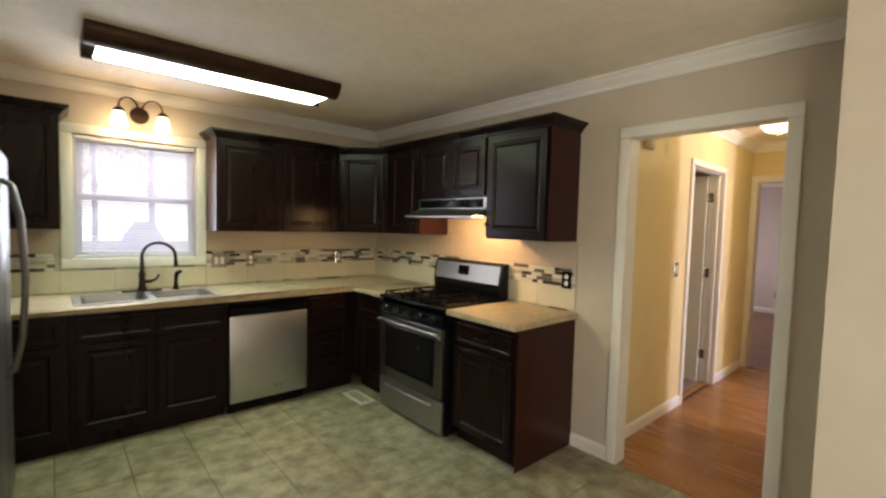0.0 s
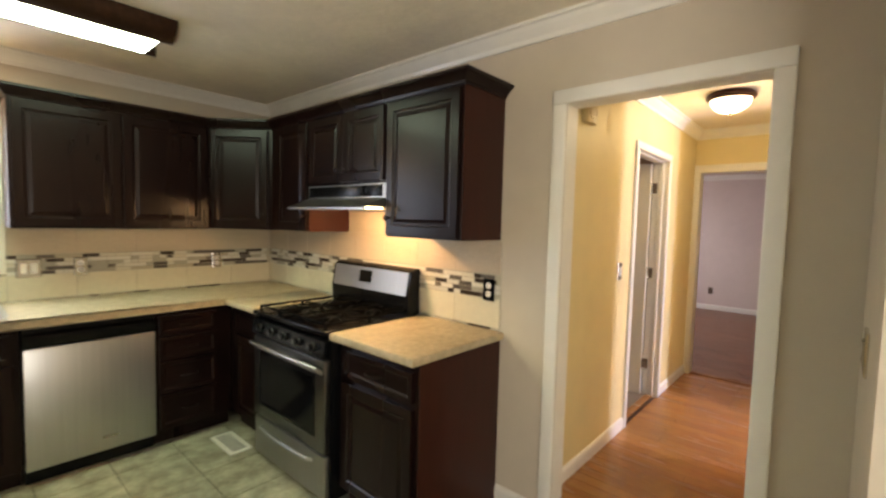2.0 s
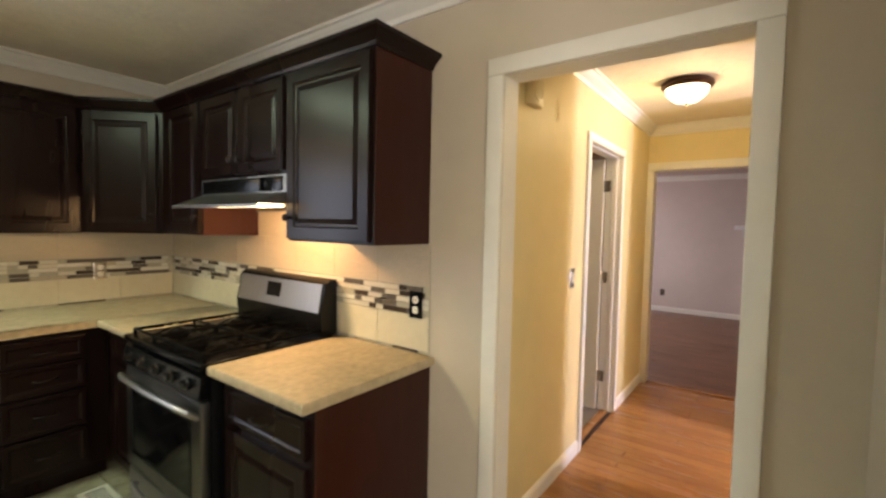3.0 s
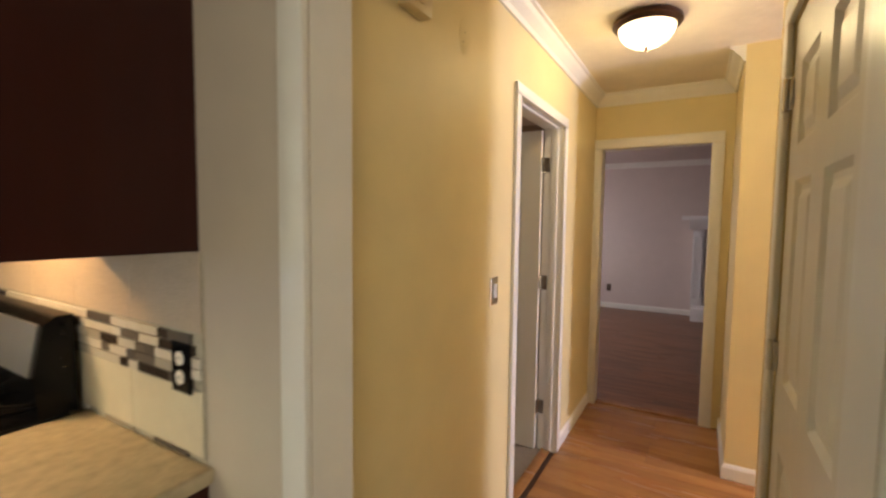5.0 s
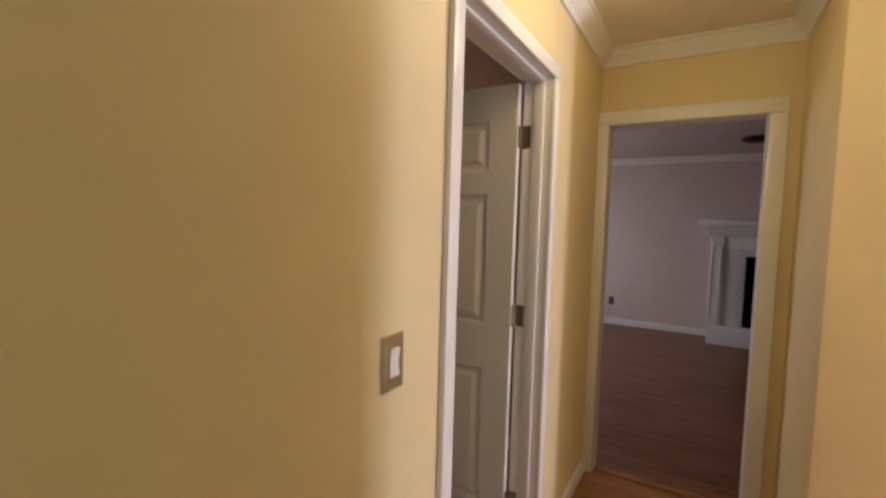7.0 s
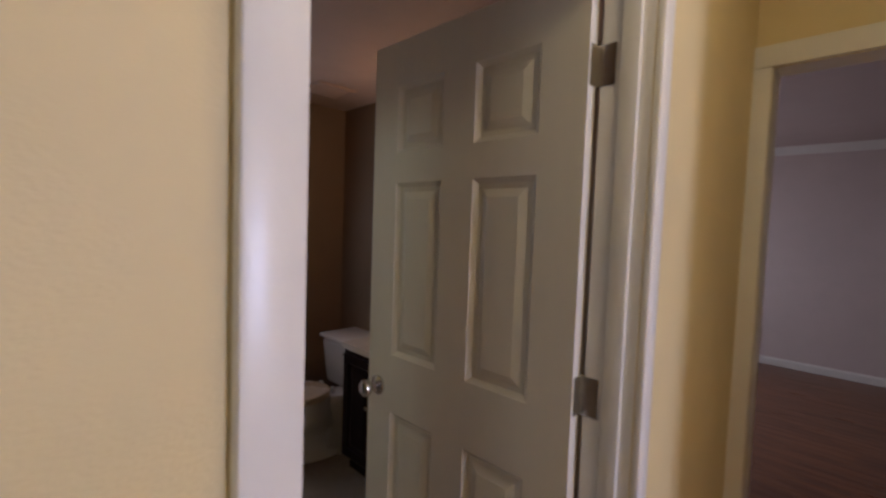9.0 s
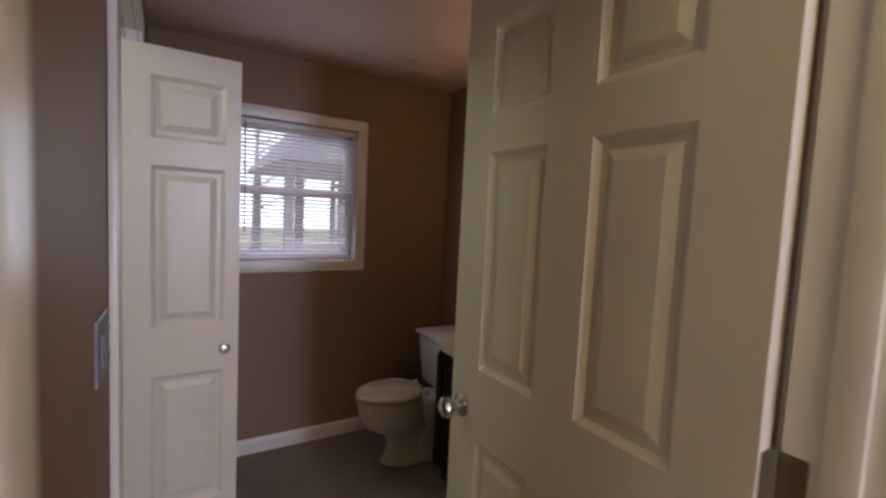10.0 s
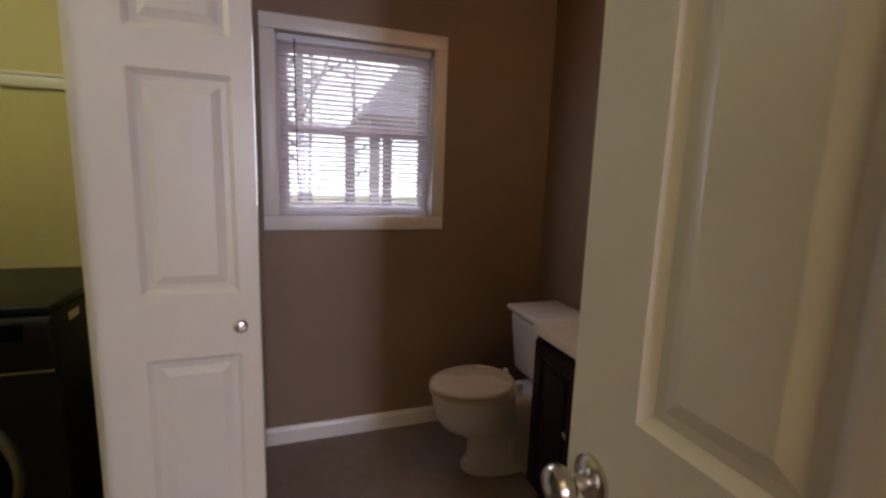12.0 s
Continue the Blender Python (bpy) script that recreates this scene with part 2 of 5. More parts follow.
M_WHITE_STONE = mat("white_painted_brick_surround", (0.72, 0.70, 0.69), 0.5, vary=0.04, bump=0.2, bump_scale=60)
M_SOOT = mat("black_firebox", (0.01, 0.01, 0.01), 0.7, vary=0.2)
M_SHADE = glow("frosted_glass_shade_lit", (1.0, 0.80, 0.52), G_SHADE)
M_DIFFUSER = glow("fluorescent_diffuser_lit", (0.84, 1.0, 0.68), G_TUBE)
M_HOODLAMP = glow("hood_lamp_lit", (1.0, 0.66, 0.32), G_HOOD)
M_DOME = glow("hall_dome_lit", (1.0, 0.72, 0.40), G_DOME)
M_GLASS = glass("window_glass")
M_BACKDROP = glow("bright_hazy_distance", (1.0, 0.97, 1.0), G_OUT)
M_GRASS = mat("lawn", (0.22, 0.21, 0.12), 0.9, vary=0.3, grain=3, second=(0.30, 0.25, 0.17), blotch=0.4)
M_BARK = mat("grey_bark", (0.50, 0.44, 0.43), 0.9, vary=0.2, grain=20, bump=0.6, bump_scale=30)
M_LEAF = mat("green_leaves", (0.08, 0.11, 0.035), 0.6, vary=0.3)
M_DECK = mat("weathered_deck_timber", (0.60, 0.51, 0.50), 0.8, vary=0.15, grain=20, stretch=(1, 1, 0.2))
M_SIDING = mat("grey_siding", (0.58, 0.54, 0.56), 0.7, vary=0.05)
M_SHINGLE = mat("grey_roof_shingles", (0.66, 0.60, 0.61), 0.9, vary=0.2, grain=30)


# shaping
def box(bm, x0, x1, y0, y1, z0, z1, bevel=0.0, seg=2):
    """A box, with its edges rounded where asked."""
    r = bmesh.ops.create_cube(bm, size=1.0, matrix=Matrix.Translation(((x0 + x1) / 2, (y0 + y1) / 2, (z0 + z1) / 2)) @ Matrix.Diagonal((x1 - x0, y1 - y0, z1 - z0, 1)))
    if bevel:
        edges = list({e for v in r["verts"] for e in v.link_edges})
        bmesh.ops.bevel(bm, geom=edges, offset=min(bevel, 0.45 * min(x1 - x0, y1 - y0, z1 - z0)), segments=seg, profile=0.5, affect="EDGES")
    return bm


def boxed(*a, **k):
    return box(bmesh.new(), *a, **k)


def cyl(bm, p, q, r, r2=None, seg=20, cap=True):
    """A round bar from p to q."""
    p, q = Vector(p), Vector(q)
    m = Matrix.Translation((p + q) / 2) @ (q - p).to_track_quat("Z", "Y").to_matrix().to_4x4()
    bmesh.ops.create_cone(bm, cap_ends=cap, segments=seg, radius1=r, radius2=r if r2 is None else r2, depth=(q - p).length, matrix=m)
    return bm


def lathe(bm, profile, at=(0, 0, 0), seg=28, m=None):
    """Turn a profile of (radius, height) round the upright axis."""
    rings = []
    m = m or Matrix.Translation(at)
    for r, z in profile:
        rings.append([bm.verts.new(m @ Vector((max(r, 1e-4) * math.cos(2 * math.pi * k / seg), max(r, 1e-4) * math.sin(2 * math.pi * k / seg), z))) for k in range(seg)])
    for a, b in zip(rings, rings[1:]):
        for k in range(seg):
            bm.faces.new((a[k], a[(k + 1) % seg], b[(k + 1) % seg], b[k]))
    bm.faces.new(rings[0][::-1])
    bm.faces.new(rings[-1])
    return bm


def sweep(bm, pts, r, seg=12):
    """A round tube along points; r is one radius or one for each point."""
    pts = [Vector(p) for p in pts]
    rs = r if isinstance(r, (list, tuple)) else [r] * len(pts)
    rings, side = [], None
    for k, p in enumerate(pts):
        d = (pts[min(k + 1, len(pts) - 1)] - pts[max(k - 1, 0)]).normalized()
        if side is None:
            side = d.orthogonal().normalized()
        side = (side - d * side.dot(d)).normalized()
        up = d.cross(side)
        rings.append([bm.verts.new(p + rs[k] * (math.cos(2 * math.pi * j / seg) * side + math.sin(2 * math.pi * j / seg) * up)) for j in range(seg)])
    for a, b in zip(rings, rings[1:]):
        for j in range(seg):
            bm.faces.new((a[j], a[(j + 1) % seg], b[(j + 1) % seg], b[j]))
    bm.faces.new(rings[0][::-1])
    bm.faces.new(rings[-1])
    return bm


def arc(c, r, a0, a1, n, plane="xz"):
    out = []
    for k in range(n + 1):
        a = radians(a0 + (a1 - a0) * k / n)
        u, v = r * math.cos(a), r * math.sin(a)
        out.append((c[0] + u, c[1], c[2] + v) if plane == "xz" else (c[0], c[1] + u, c[2] + v) if plane == "yz" else (c[0] + u, c[1] + v, c[2]))
    return out


def prism(bm, outline, axis, a, b):
    """An outline pushed along an axis from a to b. The outline's pairs are the other two axes in order."""
    def at(u, v, w):
        return {"x": (w, u, v), "y": (u, w, v), "z": (u, v, w)}[axis]
    lo, hi = ([bm.verts.new(at(u, v, w)) for u, v in outline] for w in (a, b))
    n = len(outline)
    for k in range(n):
        bm.faces.new((lo[k], lo[(k + 1) % n], hi[(k + 1) % n], hi[k]))
    bm.faces.new(lo[::-1])
    bm.faces.new(hi)
    return bm


def stepped(bm, x0, x1, z0, z1, y, thick, profile):
    """A slab facing -y whose front goes in and out by (inset, depth) steps towards its middle: a framed or raised panel."""
    steps = [(0.0, 0.0)] + list(profile)
    rings = [[bm.verts.new((a, y + d, b)) for a, b in ((x0 + i, z0 + i), (x1 - i, z0 + i), (x1 - i, z1 - i), (x0 + i, z1 - i))] for i, d in steps]
    back = [bm.verts.new((a, y + thick, b)) for a, b in ((x0, z0), (x1, z0), (x1, z1), (x0, z1))]
    for a, b in zip([back] + rings, rings):
        for k in range(4):
            bm.faces.new((a[k], a[(k + 1) % 4], b[(k + 1) % 4], b[k]))
    bm.faces.new(rings[-1])
    bm.faces.new(back[::-1])
    return bm


def mesh_of(name, bm, material, smooth=None):
    bmesh.ops.recalc_face_normals(bm, faces=bm.faces)
    me = bpy.data.meshes.new(name)
    bm.to_mesh(me)
    bm.free()
    for m in material if isinstance(material, (list, tuple)) else [material]:
        me.materials.append(m)
    if smooth:
        for p in me.polygons:
            p.use_smooth = True
        me.set_sharp_from_angle(angle=radians(smooth))
    return me


def part(name, bm, material, parent, label="", smooth=40):
    """One mesh under a thing or under a part."""
    ob = new(name, mesh_of(name, bm, material, smooth))
    ob.parent = parent
    return tagged(ob, label)


def thing(name, m, label, category, group="", kind=""):
    ob = new(name)
    ob.empty_display_size = 0.1
    ob.matrix_basis = m
    return tagged(ob, label, category, group, kind)


def solid(name, bm, material, label, category, group="", kind="", m=None, smooth=40):
    ob = new(name, mesh_of(name, bm, material, smooth))
    if m:
        ob.matrix_basis = m
    return tagged(ob, label, category, group, kind)


def wall(name, axis, a, b, u0, u1, z0, z1, openings, front, back, edge, label):
    """A wall between a (front face) and b (back face) across axis, with openings (u0, u1, z0, z1) cut through."""
    us = sorted({u0, u1, *(o[0] for o in openings), *(o[1] for o in openings)})
    zs = sorted({z0, z1, *(o[2] for o in openings), *(o[3] for o in openings)})
    full = {(i, j): not any(o[0] < (us[i] + us[i + 1]) / 2 < o[1] and o[2] < (zs[j] + zs[j + 1]) / 2 < o[3] for o in openings)
            for i in range(len(us) - 1) for j in range(len(zs) - 1)}
    bm = bmesh.new()
    cache = {}

    def v(u, z, w):
        key = (u, z, w)
        if key not in cache:
            cache[key] = bm.verts.new((w, u, z) if axis == "x" else (u, w, z))
        return cache[key]

    def face(vs, k):
        bm.faces.new(vs).material_index = k
    for (i, j), on in full.items():
        if not on:
            continue
        ua, ub, za, zb = us[i], us[i + 1], zs[j], zs[j + 1]
        face([v(ua, za, a), v(ub, za, a), v(ub, zb, a), v(ua, zb, a)], 0)
        face([v(ua, za, b), v(ub, za, b), v(ub, zb, b), v(ua, zb, b)], 1)
        for di, dj, p, q in ((-1, 0, (ua, za), (ua, zb)), (1, 0, (ub, za), (ub, zb)), (0, -1, (ua, za), (ub, za)), (0, 1, (ua, zb), (ub, zb))):
            if not full.get((i + di, j + dj), False):
                face([v(*p, a), v(*q, a), v(*q, b), v(*p, b)], 2)
    return solid(name, bm, [front, back, edge], label, "wall", kind="structure", smooth=None)


def moulding(name, path, profile, material, label, category="trim", closed=False, parent=None):
    """A strip of trim along a plan path; profile holds (out from the wall, height) and the room lies left of the path."""
    n = len(path)
    bm = bmesh.new()
    rings = []
    for k in range(n):
        p = Vector(path[k])
        dirs = []
        if k > 0 or closed:
            dirs.append((p - Vector(path[k - 1])).normalized())
        if k < n - 1 or closed:
            dirs.append((Vector(path[(k + 1) % n]) - p).normalized())
        ns = [Vector((-d.y, d.x)) for d in dirs]
        mid = ns[0] if len(ns) == 1 else (ns[0] + ns[1]) / (1 + ns[0].dot(ns[1]))
        rings.append([bm.verts.new((p.x + mid.x * o, p.y + mid.y * o, z)) for o, z in profile])
    m = len(profile)
    pairs = list(zip(rings, rings[1:])) + ([(rings[-1], rings[0])] if closed else [])
    for a, b in pairs:
        for j in range(m):
            bm.faces.new((a[j], b[j], b[(j + 1) % m], a[(j + 1) % m]))
    if not closed:
        bm.faces.new(rings[0])
        bm.faces.new(rings[-1][::-1])
    if parent:
        return part(name, bm, material, parent, smooth=None)
    return solid(name, bm, material, label, category, kind="structure", smooth=None)


def pieces(name, spots, mesh, parent):
    """Separate pieces on shared mesh data under one parent: spots holds (mesh key, place, turn about z)."""
    for key, place, turn in spots:
        ob = new(name, mesh[key])
        ob.parent = parent
        ob.matrix_basis = Matrix.LocRotScale(place, Euler((0, 0, turn)), None)


# the large structure
CEIL, EX, WY, HN = 2.43, 4.38, 4.69, 2.03
wall("wall_kitchen_east", "x", EX, EX + 0.11, -3.0, WY, 0, CEIL, [(1.128, 1.892, -0.1, 2.030)], M_GREIGE, M_YELLOW, M_TRIM, "greige painted wall with a cased opening")
wall("wall_kitchen_north", "y", WY, WY + 0.16, 0.75, EX + 0.11, 0, CEIL, [(1.85, 2.63, 1.16, 2.045)], M_GREIGE, M_SIDING, M_TRIM, "greige painted wall with a window over the sink")
# the west opening is unseen, added only to seat the dining fill
wall("wall_kitchen_west", "x", 0.75, 0.63, -3.0, WY, 0, CEIL, [(-2.3, 0.1, 0.3, 2.1)], M_GREIGE, M_SIDING, M_TRIM, "greige painted wall with a wide opening added for fill light")
wall("wall_dining_south", "y", -3.0, -3.16, 0.63, EX + 0.11, 0, CEIL, [], M_GREIGE, M_SIDING, M_TRIM, "plain greige painted wall")
solid("wall_stub", boxed(3.69, EX - 0.002, 0.62, 0.852, 0, CEIL), M_GREIGE, "short greige wall stub beside the cased opening", "wall", kind="structure", smooth=None)
wall("wall_hall_north", "y", HN, HN + 0.11, EX + 0.11, 7.45, 0, CEIL, [(5.766, 6.523, -0.1, 2.03)], M_YELLOW, M_TAN, M_TRIM, "yellow painted hall wall with a door opening")
wall("wall_hall_east", "x", 7.45, 7.56, 1.115, HN + 0.11, 0, CEIL, [(1.245, 1.975, -0.1, 2.02)], M_YELLOW, M_MAUVE, M_TRIM, "yellow painted end wall with a cased opening")
wall("wall_hall_south", "y", 1.08, 0.97, EX + 0.11, 5.69, 0, CEIL, [(4.645, 5.418, -0.1, 2.03)], M_YELLOW, M_YELLOW, M_YELLOW, "yellow painted hall wall with a closet door")
wall("wall_hall_return", "x", 6.76, 6.87, -2.5, 1.115, 0, CEIL, [], M_YELLOW, M_YELLOW, M_YELLOW, "yellow painted corridor wall ending at the hall")
solid("wall_hall_pier", boxed(6.87, 7.45, 0.98, 1.115, 0, CEIL), M_YELLOW, "short yellow painted hall wall", "wall", kind="structure", smooth=None)
wall("wall_corridor_west", "x", 5.69, 5.58, -2.5, 0.97, 0, CEIL, [], M_YELLOW, M_YELLOW, M_YELLOW, "plain yellow painted corridor wall")
wall("wall_corridor_south", "y", -2.5, -2.66, 5.58, 6.87, 0, CEIL, [(6.2, 6.72, 0.9, 2.2)], M_YELLOW, M_SIDING, M_TRIM, "yellow painted corridor wall with a window opening")
solid("wall_closet_back", boxed(EX + 0.11, 5.58, 0.30, 0.36, 0, CEIL), M_YELLOW, "plain closet back wall", "wall", kind="structure", smooth=None)
wall("wall_bath_north", "y", 4.54, 4.70, EX + 0.11, 7.52, 0, CEIL, [(6.066, 6.775, 1.115, 1.903)], M_TAN, M_SIDING, M_TRIM, "tan painted bathroom wall with a window")
solid("wall_laundry_lining", boxed(EX + 0.11, 5.595, 4.53, 4.54, 0, CEIL), M_LAUNDRY, "pale yellow painted laundry wall", "wall", kind="structure", smooth=None)
wall("wall_bath_east", "x", 7.43, 7.52, HN + 0.11, 4.54, 0, CEIL, [], M_TAN, M_MAUVE, M_TAN, "plain tan painted bathroom wall")
wall("wall_laundry", "x", 5.705, 5.595, HN + 0.11, 4.54, 0, CEIL, [(3.06, 3.79, -0.1, 2.0)], M_TAN, M_LAUNDRY, M_TRIM, "tan painted wall with a folding door opening")
wall("wall_living_east", "x", 11.75, 11.9, -3.0, 5.0, 0, CEIL, [], M_MAUVE, M_SIDING, M_TRIM, "mauve beige painted living room wall")
wall("wall_living_north", "y", 4.2, 4.36, 7.52, 11.9, 0, CEIL, [(8.8, 10.8, 0.85, 2.15)], M_MAUVE, M_SIDING, M_TRIM, "mauve beige wall with a window opening")
wall("wall_living_south", "y", -3.0, -3.16, 6.9, 11.9, 0, CEIL, [], M_MAUVE, M_SIDING, M_TRIM, "plain mauve beige wall")
solid("wall_living_west", boxed(7.46, 7.56, -3.0, 1.119, 0, CEIL), M_MAUVE, "plain mauve beige wall", "wall", kind="structure", smooth=None)
solid("ceiling_kitchen", boxed(0.63, EX, -3.16, WY + 0.1, CEIL, CEIL + 0.15), M_CEIL, "beige textured kitchen ceiling", "ceiling", kind="structure", smooth=None)
solid("ceiling_hall", boxed(EX, 7.5, -2.66, HN + 0.05, CEIL, CEIL + 0.15), M_CEIL, "beige textured hall ceiling", "ceiling", kind="structure", smooth=None)
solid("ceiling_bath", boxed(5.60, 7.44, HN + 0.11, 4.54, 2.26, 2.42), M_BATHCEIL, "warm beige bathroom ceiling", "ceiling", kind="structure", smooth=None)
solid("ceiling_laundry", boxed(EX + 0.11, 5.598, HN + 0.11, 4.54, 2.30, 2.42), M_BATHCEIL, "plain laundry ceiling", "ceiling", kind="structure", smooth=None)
solid("ceiling_living", boxed(7.5, 11.9, -3.16, 4.3, CEIL, CEIL + 0.15), M_MAUVE, "plain living room ceiling", "ceiling", kind="structure", smooth=None)
floor_kitchen = solid("floor_kitchen", boxed(0.63, 4.42, -3.16, WY + 0.1, -0.12, -0.006), M_GROUT, "mottled green-beige stone tile floor", "floor", kind="structure", smooth=None)
floor_hall = solid("floor_hall", boxed(4.42, 7.5, -2.66, 2.085, -0.12, -0.004), M_WOODJOINT, "orange-brown oak plank hall floor", "floor", kind="structure", smooth=None)
floor_living = solid("floor_living", boxed(7.5, 11.9, -3.16, 4.36, -0.12, -0.004), M_WOODJOINT, "orange-brown oak plank floor, its colour darkened for dim light", "floor", kind="structure", smooth=None)
solid("floor_bath", boxed(EX + 0.11, 7.5, 2.085, 4.6, -0.12, 0.0), M_VINYL, "dull grey-brown vinyl bathroom floor", "floor", kind="structure", smooth=None)
solid("ground", boxed(-400, 400, -400, 400, -0.9, -0.5), M_GRASS, "winter lawn with dry patches", "ground", kind="structure", smooth=None)

# crown, baseboard and casings
CROWN = [(0, 2.345), (0.012, 2.345), (0.02, 2.365), (0.05, 2.395), (0.062, 2.412), (0.075, 2.416), (0.075, 2.4295), (0, 2.4295)]
BASE = [(0, 0.001), (0.014, 0.001), (0.014, 0.068), (0.008, 0.082), (0.002, 0.088), (0, 0.088)]
moulding("crown_kitchen", [(3.69, 0.852), (EX, 0.852), (EX, WY), (0.75, WY), (0.75, -3.0)], CROWN, M_TRIM, "off-white crown moulding along the kitchen ceiling")
moulding("crown_hall", [(6.76, 1.115), (7.45, 1.115), (7.45, HN), (EX + 0.11, HN)], CROWN, M_TRIM, "off-white crown moulding along the hall ceiling")
moulding("crown_living", [(11.75, -3.0), (11.75, 4.2), (7.56, 4.2)], CROWN, M_TRIM, "white crown moulding along the living room ceiling")
moulding("baseboard_kitchen", [(EX, 1.96), (EX, 2.215)], BASE, M_TRIM, "white baseboard", "baseboard")
moulding("baseboard_stub", [(3.69, 0.852), (EX, 0.852), (EX, 1.061)], BASE, M_TRIM, "white baseboard", "baseboard")
moulding("baseboard_hall_west", [(5.71, HN), (EX + 0.11, HN)], BASE, M_TRIM, "white hall baseboard", "baseboard")
moulding("baseboard_hall_east", [(7.45, HN), (6.585, HN)], BASE, M_TRIM, "white hall baseboard", "baseboard")
moulding("baseboard_hall_pier", [(6.76, 0.4), (6.76, 1.115), (7.45, 1.115)], BASE, M_TRIM, "white hall baseboard", "baseboard")
moulding("baseboard_bath", [(7.43, 2.2), (7.43, 4.54), (5.705, 4.54), (5.705, 3.87)], BASE, M_TRIM, "white bathroom baseboard", "baseboard")
moulding("baseboard_living", [(11.75, 1.38), (11.75, 4.2), (7.56, 4.2)], BASE, M_TRIM, "white living room baseboard", "baseboard")


def casing(name, axis, face, out, u0, u1, top, width, label, sill=None, thick=0.018):
    """Flat casing with a rounded edge round an opening u0..u1 up to top, on the face of a wall; out is -1 or 1, away from the wall.
    With a sill height it goes all the way round, as at a window."""
    t = thing(name, pose(0, 0, 0), label, "trim", kind="structure")
    lo, hi = sorted((face, face + out * thick))

    def strip(a, b, c, d, nm):
        bm = boxed(lo, hi, a, b, c, d, bevel=0.005) if axis == "x" else boxed(a, b, lo, hi, c, d, bevel=0.005)
        part(nm, bm, M_TRIM, t)
    z0 = sill if sill is not None else 0.0
    strip(u0 - width, u0 - 0.0006, z0, top + 0.0006, "casing_side")
    strip(u1 + 0.0006, u1 + width, z0, top + 0.0006, "casing_side")
    strip(u0 - width, u1 + width, top + 0.0010, top + width, "casing_head")
    if sill is not None:
        strip(u0 - width, u1 + width, sill - width, sill - 0.0005, "casing_sill")
    return t


casing("kitchen_opening_casing", "x", EX, -1, 1.128, 1.892, 2.030, 0.066, "white painted casing round an open doorway")
casing("bath_door_casing", "y", HN, -1, 5.766, 6.523, 2.03, 0.055, "white painted casing round the bathroom doorway")
casing("bath_door_casing", "y", HN + 0.11, 1, 5.766, 6.548, 2.03, 0.058, "white painted casing on the bathroom side")
casing("living_opening_casing", "x", 7.45, -1, 1.245, 1.975, 2.02, 0.075, "white painted casing round an open doorway")
casing("living_opening_casing", "x", 7.56, 1, 1.245, 1.975, 2.02, 0.075, "white painted casing round an open doorway")
casing("closet_door_casing", "y", 1.08, 1, 4.645, 5.418, 2.03, 0.07, "white painted casing round a closet door")
casing("laundry_opening_casing", "x", 5.705, 1, 3.06, 3.79, 2.0, 0.07, "white painted casing round the folding door opening")
casing("kitchen_window_casing", "y", WY, -1, 1.85, 2.63, 2.045, 0.07, "white painted window casing over the sink", sill=1.16)
casing("bath_window_casing", "y", 4.54, -1, 6.066, 6.775, 1.903, 0.065, "dull white painted bathroom window casing", sill=1.115)


def stops(name, axis, u0, u1, top, w0, w1, label):
    """Door stops planted on a jamb."""
    t = thing(name, pose(0, 0, 0), label, "trim", kind="structure")
    for a, b, c, d in ((u0, u0 + 0.011, 0, top), (u1 - 0.011, u1, 0, top), (u0 + 0.0115, u1 - 0.0115, top - 0.011, top)):
        part("stop", boxed(a, b, w0, w1, c, d, bevel=0.003) if axis == "y" else boxed(w0, w1, a, b, c, d, bevel=0.003), M_TRIM, t)


stops("bath_door_stop", "y", 5.766, 6.523, 2.03, 2.055, 2.095, "white painted door stop on the jamb")


# doors


